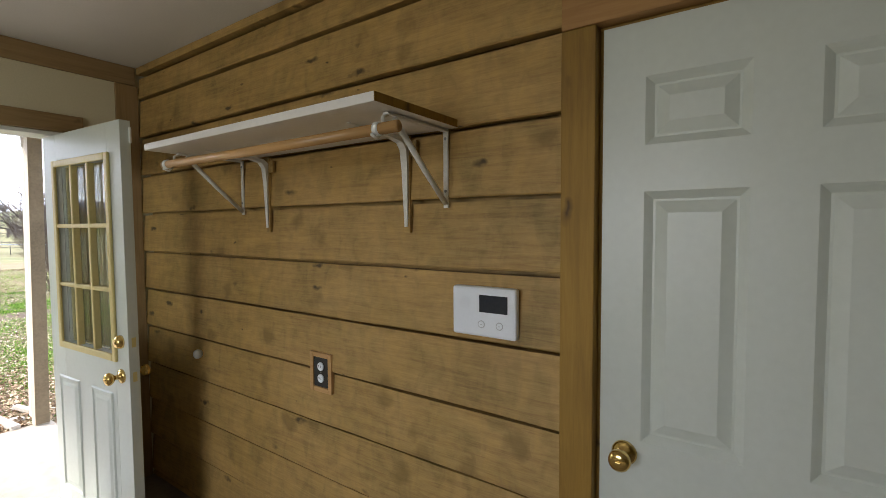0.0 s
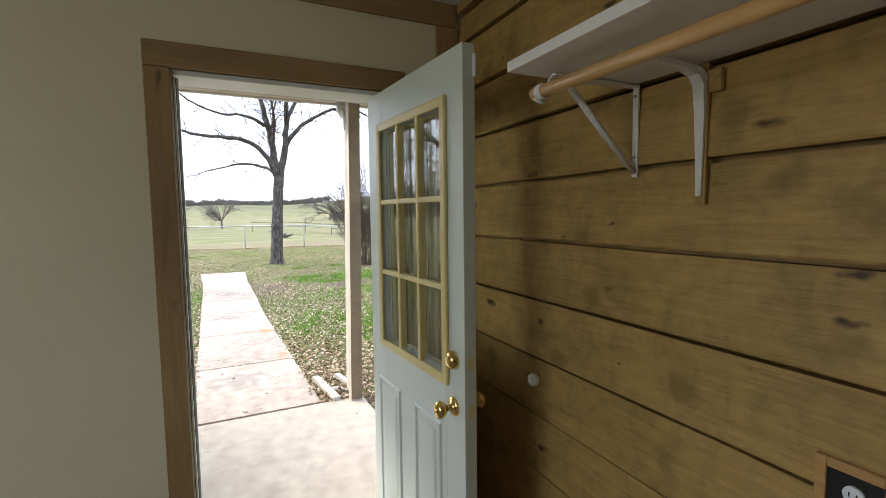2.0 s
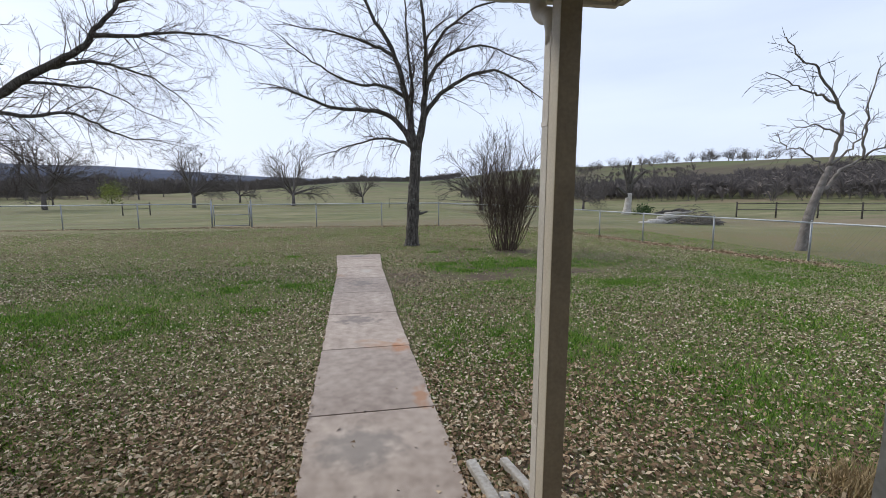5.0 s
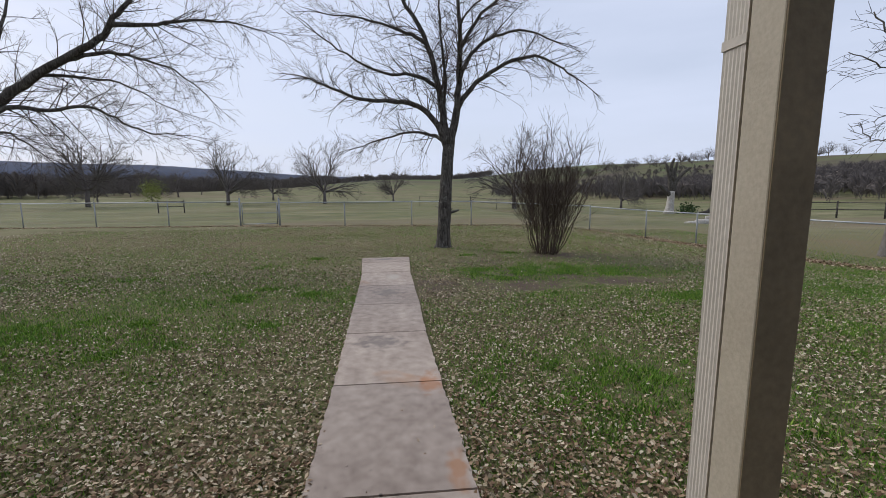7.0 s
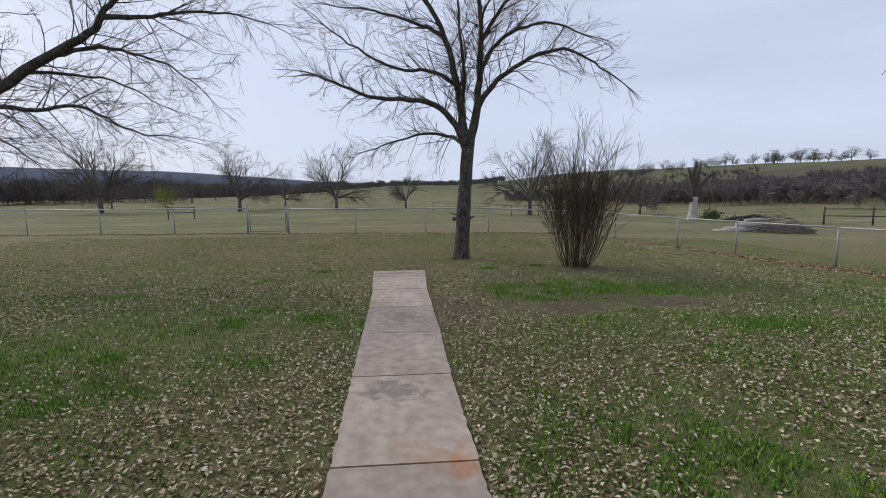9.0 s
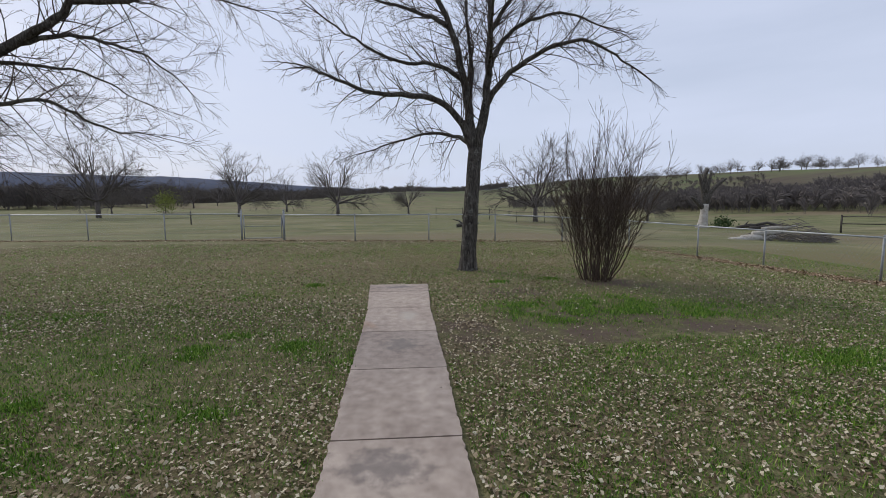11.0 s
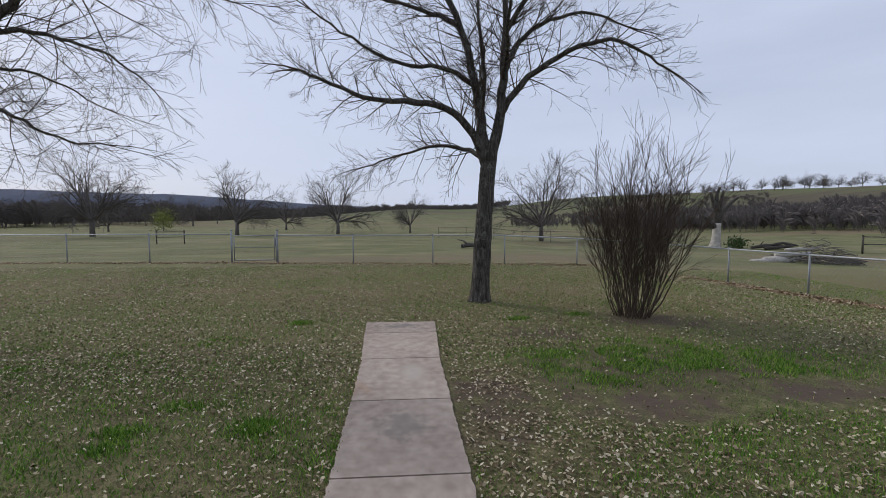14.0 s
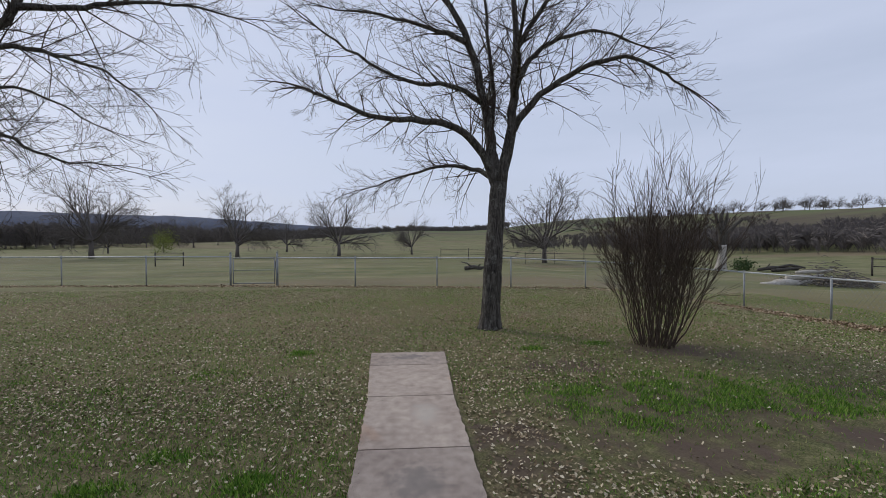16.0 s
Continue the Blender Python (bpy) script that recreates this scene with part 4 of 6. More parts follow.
for args in ((win[0] - 0.05, WY, win[2] - 0.05, win[0] + 0.04, WY + 0.03, win[3] + 0.05), (win[1] - 0.04, WY, win[2] - 0.05, win[1] + 0.05, WY + 0.03, win[3] + 0.05), (win[0] + 0.041, WY, win[3] - 0.04, win[1] - 0.041, WY + 0.03, win[3] + 0.05), (win[0] + 0.041, WY, win[2] - 0.05, win[1] - 0.041, WY + 0.03, win[2] + 0.04)):
    part("frame", solid(*args, bevel=0.004), M_WHITE, wframe)
part("pane", solid(win[0], WY - 0.062, win[2], win[1], WY - 0.058, win[3]), M_GLASS, wframe)
part("soffit", solid(WX - 0.35, WY - 0.12, 2.42, -5.13, WY + 0.40, 2.44), M_SOFFIT, wing)
part("fascia", solid(WX - 0.36, WY + 0.40, 2.40, -5.13, WY + 0.42, 2.56), M_SIDING, wing)
bm = bmesh.new()
a = [bm.verts.new(p) for p in ((WX - 0.4, WY + 0.44, 2.56), (WX - 0.4, -4.8, 3.5), (WX - 0.4, -7.4, 2.56))]
c_ = [bm.verts.new(p) for p in ((-2.7, WY - 0.2, 2.62), (-2.7, -4.8, 3.5), (-2.7, -7.4, 2.56))]
bm.faces.new(a)
bm.faces.new(c_[::-1])
for i in range(3):
    bm.faces.new((a[i], a[(i + 1) % 3], c_[(i + 1) % 3], c_[i]))
part("roof", bm, M_SHINGLE, wing)

shell = thing("house", "house gable roof and white lap siding beside the porch", "house")
sd = bmesh.new()
lap_siding(sd, "x", -3.145, -2.40, 0.15, 0.0, 2.55, -1)
lap_siding(sd, "x", -3.145, 1.18, 1.66, 0.0, 2.55, -1)
part("siding", sd, M_SIDING, shell, kind="stuff")
bm = bmesh.new()
a = [bm.verts.new(p) for p in ((-3.3, -2.62, 2.68), (0.8, -2.62, 3.9), (4.9, -2.62, 2.68))]
c_ = [bm.verts.new(p) for p in ((-3.3, 1.9, 2.68), (0.8, 1.9, 3.9), (4.9, 1.9, 2.68))]
bm.faces.new(a)
bm.faces.new(c_[::-1])
for i in range(3):
    bm.faces.new((a[i], a[(i + 1) % 3], c_[(i + 1) % 3], c_[i]))
part("roof", bm, M_SHINGLE, shell)


# ---- ground ----
def smooth(t):
    t = np.clip(t, 0, 1)
    return t * t * (3 - 2 * t)


def land(x, y):
    """Height of the land: a flat yard, a dip on the north side, rising fields and a wooded ridge."""
    x, y = np.asarray(x, float), np.asarray(y, float)
    d = np.hypot(x, y * 0.9)
    h = -0.32 * smooth((y - 6.5) / 4.0) * smooth((-x + 2) / 6.0)
    h = h - 0.45 * smooth((y - 12) / 14.0)
    back = smooth((-x - 60) / 330.0)
    h = h + 9.0 * back * smooth((y + 110) / 110.0)
    side = smooth((y - 30) / 130.0) * smooth((-x - 35) / 90.0)
    h = h + 11.0 * side
    lump = 0.5 * np.sin(x * 0.021 + 1.3) * np.sin(y * 0.027 + 0.4) + 0.3 * np.sin(x * 0.06 + y * 0.05)
    h = h + lump * smooth((d - 45) / 80.0)
    return h - 0.018


def axis_steps(near0, near1, step, far0, far1):
    a = list(np.arange(near0, near1, step))
    lo, s = near0, step
    while lo > far0:
        s *= 1.22
        lo -= s
        a.insert(0, lo)
    hi, s = near1, step
    while hi < far1:
        s *= 1.22
        a.append(hi)
        hi += s
    return np.array(a + [hi])


gx, gy = axis_steps(-24, -2, 0.25, -1400, 900), axis_steps(-11, 14, 0.25, -1400, 1400)
X, Y = np.meshgrid(gx, gy, indexing="ij")
Z = land(X, Y)
bump_ = np.array([[noise.noise((x * 0.9, y * 0.9, 0)) * 0.018 + noise.noise((x * 3.1, y * 3.1, 4)) * 0.008 if abs(x) < 30 and abs(y) < 16 else 0.0 for y in gy] for x in gx])
flat = smooth((np.abs(Y - 0.45) - 0.5) / 0.6)
Z = Z + bump_ * np.where(X > -15.0, flat, 1.0) - 0.012
under = (X > -4.75) & (X < 5.2) & (Y > -7.2) & (Y < 1.9)
Z = np.where(under & (X > -4.6) & (Y < 1.3) & (Y > -1.15), -0.16, np.where(under & (X > -3.1), -0.16, Z))
nx, ny = len(gx), len(gy)
idx = np.arange(nx * ny).reshape(nx, ny)
quads = np.stack([idx[:-1, :-1], idx[1:, :-1], idx[1:, 1:], idx[:-1, 1:]], -1).reshape(-1, 4)
ground = part("ground", mesh_from("ground", np.stack([X, Y, Z], -1).reshape(-1, 3).tolist(), quads.tolist(), M_GROUND), M_GROUND)
tagged(ground, "lawn of thin grass running out into pasture", "ground", kind="structure")

# walk of concrete slabs
walkway = thing("pavement", "narrow concrete garden walk with worn joints", "walkway", kind="structure")
joints = [(-4.735, 0.19, 1.10), (-6.07, 0.13, 1.06), (-7.49, 0.11, 1.005), (-8.87, 0.08, 0.965), (-10.17, 0.05, 0.965), (-11.43, 0.03, 0.94), (-12.69, -0.01, 0.92), (-13.93, -0.10, 0.945), (-14.63, -0.135, 0.955)]
for (xa, ya0, ya1), (xb, yb0, yb1) in zip(joints, joints[1:]):
    rnd = random.Random(int(-xa * 10))
    bm = bmesh.new()
    n_ = 26
    top = []
    left = [(xa - 0.009 + (xb - xa + 0.018) * i / n_, ya0 + (yb0 - ya0) * i / n_ + (rnd.uniform(-0.010, 0.007) if 0 < i < n_ else 0)) for i in range(n_ + 1)]
    right = [(xa - 0.009 + (xb - xa + 0.018) * i / n_, ya1 + (yb1 - ya1) * i / n_ + (rnd.uniform(-0.007, 0.010) if 0 < i < n_ else 0)) for i in range(n_ + 1)]
    lv = [bm.verts.new((x, y, 0.0)) for x, y in left]
    rv = [bm.verts.new((x, y, 0.0)) for x, y in right]
    lb = [bm.verts.new((x, y - 0.01, -0.1)) for x, y in left]
    rb = [bm.verts.new((x, y + 0.01, -0.1)) for x, y in right]
    for i in range(n_):
        bm.faces.new((lv[i], lv[i + 1], rv[i + 1], rv[i]))
        bm.faces.new((lv[i], lb[i], lb[i + 1], lv[i + 1]))
        bm.faces.new((rv[i], rv[i + 1], rb[i + 1], rb[i]))
    bm.faces.new((lv[0], rv[0], rb[0], lb[0]))
    bm.faces.new((lv[-1], lb[-1], rb[-1], rv[-1]))
    sl = part("slab", bm, M_SLAB, walkway)

# ---- trees ----
def grow(V, F, p, d, length, r, depth, rnd, droop=0.0, wiggle=0.25, kids=5, sides=5, spread=0.9, tip=0.004):
    """A branch with its side branches: bends, tapers and forks."""
    n_ = max(3, int(length / 0.35)) if depth > 0 else 3
    n_ = min(n_, 7)
    pts, rads = [Vector(p)], [r]
    d = Vector(d).normalized()
    end = max(tip, r * 0.35)
    dirs = [d]
    for i in range(n_):
        d = (d + Vector((rnd.uniform(-1, 1), rnd.uniform(-1, 1), rnd.uniform(-1, 1))) * wiggle * 0.5 + Vector((0, 0, -droop if i > n_ // 3 else droop * 0.1))).normalized()
        pts.append(pts[-1] + d * (length / n_))
        rads.append(r + (end - r) * (i + 1) / n_)
        dirs.append(d)
    ring_tube(V, F, pts, rads, sides if r > 0.02 else 3, cap=False)
    if depth <= 0:
        return
    for k in range(kids):
        t = (k + rnd.uniform(0.3, 1.0)) / kids
        i = min(n_ - 1, int((0.18 + 0.82 * t) * n_))
        q = pts[i].lerp(pts[i + 1], rnd.random())
        ax = dirs[i].orthogonal()
        ax.rotate(Matrix.Rotation(rnd.uniform(0, 6.283), 3, dirs[i]))
        nd = (dirs[i] + ax.normalized() * spread * rnd.uniform(0.6, 1.2)).normalized()
        grow(V, F, q, nd, length * rnd.uniform(0.38, 0.62), max(tip, rads[i] * 0.5), depth - 1, rnd, droop, wiggle, max(2, kids - 1), sides, spread, tip)


def dress(V, F, pts, rads, rnd, every, length, depth, droop, tip, start=0.15, kids=4, flat=1.0):
    """Side branches along a limb."""
    n_ = len(pts)
    for i in range(int(n_ * start), n_ - 1):
        for k in range(every):
            d = (pts[i + 1] - pts[i]).normalized()
            ax = d.orthogonal()
            ax.rotate(Matrix.Rotation(rnd.uniform(0, 6.283), 3, d))
            nd = d * rnd.uniform(0.35, 1.0) + ax.normalized() * rnd.uniform(0.6, 1.0)
            nd.x *= flat
            u = i / n_
            grow(V, F, pts[i].lerp(pts[i + 1], rnd.random()), nd, length * (1.15 - 0.6 * u) * rnd.uniform(0.6, 1.2), max(tip, min(rads[i] * 0.34, 0.014)), depth, rnd, droop, 0.42, kids, 4, 0.8, tip)


def yard_tree(name, label, at, trunk, trunk_r, limbs, seed, twig_len=1.5, every=1, depth=2, droop=0.12, tip=0.0045):
    rnd = random.Random(seed)
    e = thing(name, label, "tree", at=at)
    tp = curve_through(trunk, 16)
    tr = [trunk_r[0] + (trunk_r[1] - trunk_r[0]) * i / (len(tp) - 1) + 0.07 * math.exp(-p.z / 0.13) for i, p in enumerate(tp)]
    V, F = [], []
    ring_tube(V, F, tp, tr, 26)
    for i, p in enumerate(V):
        c = tp[min(i // 26, len(tp) - 1)]
        V[i] = c + (p - c) * (1 + 0.10 * noise.noise((p.x * 9, p.y * 9, p.z * 2.2)) + 0.07 * noise.noise((p.x * 26, p.y * 26, p.z * 9)))
    part("trunk", mesh_from("trunk", V, F, M_BARK), M_BARK, e)
    CV, CF = [], []
    for r0, r1, ctrl in limbs:
        pts = curve_through(ctrl, 4)
        pts = [pts[0]] + [p + Vector((rnd.uniform(-1, 1), rnd.uniform(-1, 1), rnd.uniform(-1, 1))) * 0.025 for p in pts[1:]]
        rads = [r0 + (r1 - r0) * (i / (len(pts) - 1)) ** 0.7 for i in range(len(pts))]
        V, F = [], []
        ring_tube(V, F, pts, rads, 9)
        part("limb", mesh_from("limb", V, F, M_BARK), M_BARK, e)
        dress(CV, CF, pts, rads, rnd, every, twig_len, depth, droop, tip)
        for _ in range(2):
            grow(CV, CF, pts[-1], (pts[-1] - pts[-2]) + Vector((rnd.uniform(-0.1, 0.1), rnd.uniform(-0.05, 0.05), 0)), twig_len * 0.8, r1, depth, rnd, droop, 0.3, 4, 4, 0.7, tip)
    part("crown", mesh_from("crown", CV, CF, M_TWIG), M_TWIG, e, "fine bare drooping twigs")
    return e


yard_tree("tree", "bare grey-barked yard tree with arching drooping limbs", (-16.45, 2.02, -0.05),
          [(0, -0.05, 0), (0, 0.0, 1.0), (0, 0.06, 2.0), (0, 0.13, 2.85)], (0.185, 0.150),
          [(0.105, 0.02, [(0, 0.10, 2.7), (0.1, -0.20, 3.35), (0.25, -0.75, 3.82), (0.4, -1.55, 3.90), (0.5, -2.3, 3.95), (0.6, -3.0, 4.2), (0.6, -3.4, 4.4)]),
           (0.06, 0.012, [(0, 0.0, 2.95), (-0.3, -0.35, 3.15), (-0.6, -1.0, 3.22), (-0.9, -1.8, 3.05), (-1.0, -2.4, 2.85)]),
           (0.135, 0.03, [(0, 0.12, 2.8), (-0.1, -0.03, 3.7), (-0.1, -0.20, 4.7), (0.0, -0.55, 5.7), (0.1, -1.1, 6.6), (0.2, -1.6, 7.6)]),
           (0.135, 0.03, [(0, 0.15, 2.8), (0.1, 0.35, 3.9), (0.1, 0.42, 5.0), (0.15, 0.38, 6.2), (0.1, 0.25, 7.6)]),
           (0.07, 0.02, [(-0.1, -0.05, 3.6), (-0.3, 0.08, 4.6), (-0.3, -0.02, 5.8), (-0.4, -0.1, 7.2)]),
           (0.085, 0.018, [(0.1, 0.30, 3.7), (0.3, 0.70, 4.3), (0.5, 1.35, 4.75), (0.7, 2.1, 5.0), (0.8, 2.7, 4.85), (0.8, 3.3, 4.5)]),
           (0.075, 0.018, [(0.1, 0.42, 4.6), (-0.3, 0.80, 5.3), (-0.5, 1.5, 5.85), (-0.6, 2.4, 6.05), (-0.6, 3.2, 5.8)]),
           (0.06, 0.015, [(0.1, 0.4, 5.3), (0.4, 0.95, 6.1), (0.6, 1.8, 6.7), (0.7, 2.9, 6.9)]),
           (0.06, 0.015, [(-0.1, -0.2, 4.4), (0.2, -0.85, 4.62), (0.4, -1.6, 4.6), (0.5, -2.5, 5.0), (0.5, -3.2, 5.5)]),
           (0.06, 0.015, [(0.0, -0.5, 5.5), (-0.3, -1.2, 5.9), (-0.5, -2.1, 6.2), (-0.5, -3.0, 6.3)]),
           (0.05, 0.015, [(-0.1, -0.1, 4.0), (-0.9, 0.1, 4.8), (-1.6, 0.3, 5.6), (-2.2, 0.2, 6.4)]),
           (0.05, 0.015, [(0.1, 0.4, 4.4), (1.0, 0.3, 5.0), (1.8, 0.2, 5.4), (2.6, 0.4, 5.5)])],
          seed=3, twig_len=1.0, every=2, depth=2, droop=0.06, tip=0.0026)

yard_tree("tree", "large bare yard tree with long overhanging branches", (-14.8, -8.9, -0.05),
          [(0, 0, 0), (0, 0.05, 1.2), (0, 0.25, 2.4)], (0.30, 0.24),
          [(0.16, 0.03, [(0, 0.2, 2.2), (-0.2, 0.6, 3.2), (-0.4, 1.2, 3.85), (-0.4, 2.3, 4.55), (-0.4, 3.1, 4.98), (-0.4, 3.45, 5.45), (-0.4, 3.9, 5.95), (-0.5, 4.3, 6.7)]),
           (0.055, 0.010, [(-0.4, 2.3, 4.55), (-0.5, 3.2, 4.75), (-0.5, 4.0, 4.6), (-0.6, 4.56, 4.4), (-0.6, 5.1, 4.0)]),
           (0.045, 0.009, [(-0.4, 1.7, 4.2), (-0.7, 2.6, 4.25), (-0.9, 3.4, 4.1), (-1.0, 4.1, 3.7)]),
           (0.07, 0.010, [(0.05, 0.4, 2.8), (-0.3, 1.1, 3.48), (-0.4, 1.9, 3.45), (-0.4, 2.7, 3.56), (-0.4, 3.3, 3.3), (-0.5, 3.9, 3.0), (-0.5, 4.5, 2.95)]),
           (0.06, 0.010, [(-0.4, 3.4, 5.32), (-0.5, 4.29, 5.38), (-0.5, 5.0, 5.5), (-0.6, 5.8, 5.5), (-0.6, 6.6, 5.3)]),
           (0.05, 0.010, [(-0.4, 4.0, 6.1), (-0.7, 5.0, 6.6), (-0.8, 5.9, 6.5)]),
           (0.04, 0.012, [(0.0, 0.45, 2.7), (-0.3, 0.96, 2.96), (-0.4, 1.23, 2.84), (-0.4, 1.7, 2.48)]),
           (0.14, 0.03, [(0, 0.1, 2.3), (0.2, -0.6, 3.6), (0.3, -1.4, 5.0), (0.3, -1.8, 6.6)]),
           (0.12, 0.03, [(0, 0.1, 2.3), (1.0, 0.2, 3.6), (1.9, 0.4, 4.8), (2.6, 0.5, 6.0)]),
           (0.12, 0.03, [(0, 0.1, 2.4), (-1.2, -0.2, 3.8), (-2.2, -0.4, 5.2), (-2.8, -0.4, 6.6)])],
          seed=8, twig_len=1.15, every=2, droop=0.05, tip=0.0026)


def field_tree(seed, height, wide=0.8):
    """A bare open-grown tree for the pasture, as two meshes: trunk and crown."""
    rnd = random.Random(seed)
    V, F, CV, CF = [], [], [], []
    trunk_h = height * 0.22
    ring_tube(V, F, [(0, 0, -0.2), (0.03, 0, trunk_h * 0.5), (0, 0.04, trunk_h)], [height * 0.034, height * 0.026, height * 0.024], 8)
    for k in range(13):
        a = 2 * math.pi * (k + rnd.uniform(-0.3, 0.3)) / 5
        up = (0.24, 0.55, 1.0, 1.7, 3.0)[k % 5] * rnd.uniform(0.8, 1.25)
        grow(CV, CF, (0, 0.02, trunk_h * rnd.uniform(0.75, 1.0)), (math.cos(a) * wide, math.sin(a) * wide, up), height * rnd.uniform(0.50, 0.62) * (0.80 + 0.14 * min(up, 1.6)), height * 0.015, 3, rnd, -0.01, 0.36, 6, 4, 0.8, height * 0.0014)
    return mesh_from("trunk", V, F, M_HAZYBARK), mesh_from("crown", CV, CF, M_HAZYBARK)


field_models = [field_tree(s, 8.0, w) for s, w in ((11, 0.9), (12, 0.8), (13, 1.0))]


def place_field_tree(x, y, height, k, rz, label="bare open-grown pasture tree", group="pasture trees"):
    e = thing("tree", label, "tree", at=(x, y, float(land(x, y)) - 0.05), rz=rz, group=group)
    e.scale = (height / 8.0,) * 3
    part("trunk", field_models[k][0], M_HAZYBARK, e)
    part("crown", field_models[k][1], M_HAZYBARK, e)
    return e


for x, y, h, k, rz in ((-55, -31, 8.4, 0, 0), (-56, -17.4, 7.0, 1, 50), (-74, -17.2, 5.2, 2, 80), (-58, -7.4, 7.0, 2, 120), (-62, 0.5, 4.4, 0, 200), (-47, 12.1, 7.4, 1, 260), (-55, 27, 5.0, 2, 10), (-58, -52, 8.0, 1, 15)):
    place_field_tree(x, y, h, k, rz)

# ---- shrub, dead trees, fence ----
def shrub(at, stems, height, seed):
    rnd = random.Random(seed)
    e = thing("shrub", "large leafless brown multi-stemmed shrub", "shrub", at=at)
    V, F, TV, TF = [], [], [], []
    for k in range(stems):
        a, r0 = rnd.uniform(0, 6.283), 0.27 * math.sqrt(rnd.random())
        lean = r0 / 0.27 * rnd.uniform(0.5, 1.0)
        h = height * rnd.choice((0.5, 0.62, 0.7, 0.8, 0.92, 1.05)) * rnd.uniform(0.85, 1.1) * (1.08 - 0.42 * lean)
        p0 = Vector((r0 * math.cos(a), r0 * math.sin(a) * 1.15, 0.0))
        out = Vector((math.cos(a), math.sin(a), 0)) * lean * rnd.uniform(0.25, 0.74)
        pts, p = [p0], p0.copy()
        for i in range(6):
            u = (i + 1) / 6
            d = Vector((out.x * (1.15 - 0.4 * u), out.y * (1.15 - 0.4 * u), 1.0)) + Vector((rnd.uniform(-1, 1), rnd.uniform(-1, 1), 0)) * 0.24
            p = p + d.normalized() * h / 6
            pts.append(p)
        ra = rnd.choice((0.003, 0.004, 0.006, 0.0105))
        ring_tube(V, F, pts, [ra * (1 - 0.8 * i / 6) + 0.002 for i in range(7)], 5, cap=False)
        for i in range(2, 6):
            for _ in range(2 + (i > 3)):
                grow(TV, TF, pts[i].lerp(pts[i + 1], rnd.random()), (pts[i + 1] - pts[i]).normalized() + Vector((rnd.uniform(-1, 1), rnd.uniform(-1, 1), rnd.uniform(-0.2, 0.5))) * 0.85, height * rnd.uniform(0.07, 0.26), 0.0042, 1, rnd, 0.0, 0.22, 3, 3, 0.5, 0.0022)
    part("stem_clump", mesh_from("stem_clump", V, F, M_BUSHTWIG), M_BUSHTWIG, e)
    part("crown", mesh_from("crown", TV, TF, M_BUSHTWIG), M_BUSHTWIG, e, "fine bare twigs", kind="stuff")
    return e


shrub((-14.88, 4.42, -0.04), 98, 2.85, 21)

dead = thing("tree", "bare crooked dead tree with pale bark beyond the fence", "tree", at=(-15.1, 14.2, -0.62))
rnd = random.Random(31)
V, F, CV, CF = [], [], [], []
tp = curve_through([(0, 0, 0), (0, 0.08, 0.34), (0, 0.27, 1.38), (0, 0.56, 2.18), (0, 0.86, 2.88)], 4)
ring_tube(V, F, tp, [0.20 - 0.12 * i / (len(tp) - 1) for i in range(len(tp))], 9)
for r0, ctrl in ((0.085, [(0, 0.86, 2.88), (0, 1.02, 3.6), (0.05, 1.15, 4.27), (0.05, 0.69, 5.02), (0.1, -0.05, 5.75), (0.1, -0.68, 6.06), (0.1, -1.24, 6.63)]),
                 (0.05, [(0.05, 0.90, 4.75), (0.1, 0.25, 5.0), (0.15, -0.39, 5.13), (0.2, -1.2, 5.35), (0.2, -1.92, 5.64)]),
                 (0.045, [(0.03, 1.06, 3.8), (0, 0.6, 4.05), (-0.1, 0.13, 4.13), (-0.1, -0.70, 3.95)]),
                 (0.045, [(0, 0.72, 2.6), (-0.1, 0.40, 3.1), (-0.1, -0.1, 3.4), (-0.2, -0.51, 3.45), (-0.2, -0.96, 3.9)]),
                 (0.09, [(0, 0.39, 1.75), (0, 0.9, 2.3), (0, 1.34, 2.79), (0, 2.15, 3.15), (0.1, 2.87, 3.65), (0.1, 3.6, 4.4)]),
                 (0.055, [(0, 2.1, 3.12), (0.1, 1.98, 3.7), (0.1, 1.95, 4.37), (0.1, 2.07, 5.4), (0.1, 2.55, 6.26)]),
                 (0.05, [(0, 0.86, 2.88), (0.1, 1.47, 3.46), (0.1, 1.85, 3.95), (0.1, 2.0, 4.9)])):
    pts = curve_through(ctrl, 4)
    pts = [p + Vector((rnd.uniform(-1, 1), rnd.uniform(-1, 1), rnd.uniform(-1, 1))) * 0.05 for p in pts]
    rads = [r0 * (1 - 0.8 * i / (len(pts) - 1)) + 0.006 for i in range(len(pts))]
    rads = [r_ * 0.7 for r_ in rads]
    ring_tube(V, F, pts, rads, 6)
    dress(CV, CF, pts, rads, rnd, 1, 0.9, 1, 0.02, 0.006, start=0.35, kids=3)
part("trunk", mesh_from("trunk", V, F, M_DEADBARK), M_DEADBARK, dead)
part("crown", mesh_from("crown", CV, CF, M_BARK), M_BARK, dead, "few crooked bare twigs")

snag = thing("dead_trunk", "broken dead trunk with bleached base and stubs", "tree trunk", at=(-42.7, 25.2, float(land(-42.7, 25.2)) - 0.1))
V, F = [], []
tp = curve_through([(0, 0, 0), (0, 0.1, 1.0), (0, 0.15, 2.1)], 3)
ring_tube(V, F, tp, [0.55, 0.42, 0.36, 0.33, 0.31, 0.30, 0.29], 10)
part("trunk", mesh_from("trunk", V, F, M_PALEBARK), M_PALEBARK, snag, "bleached pale trunk")
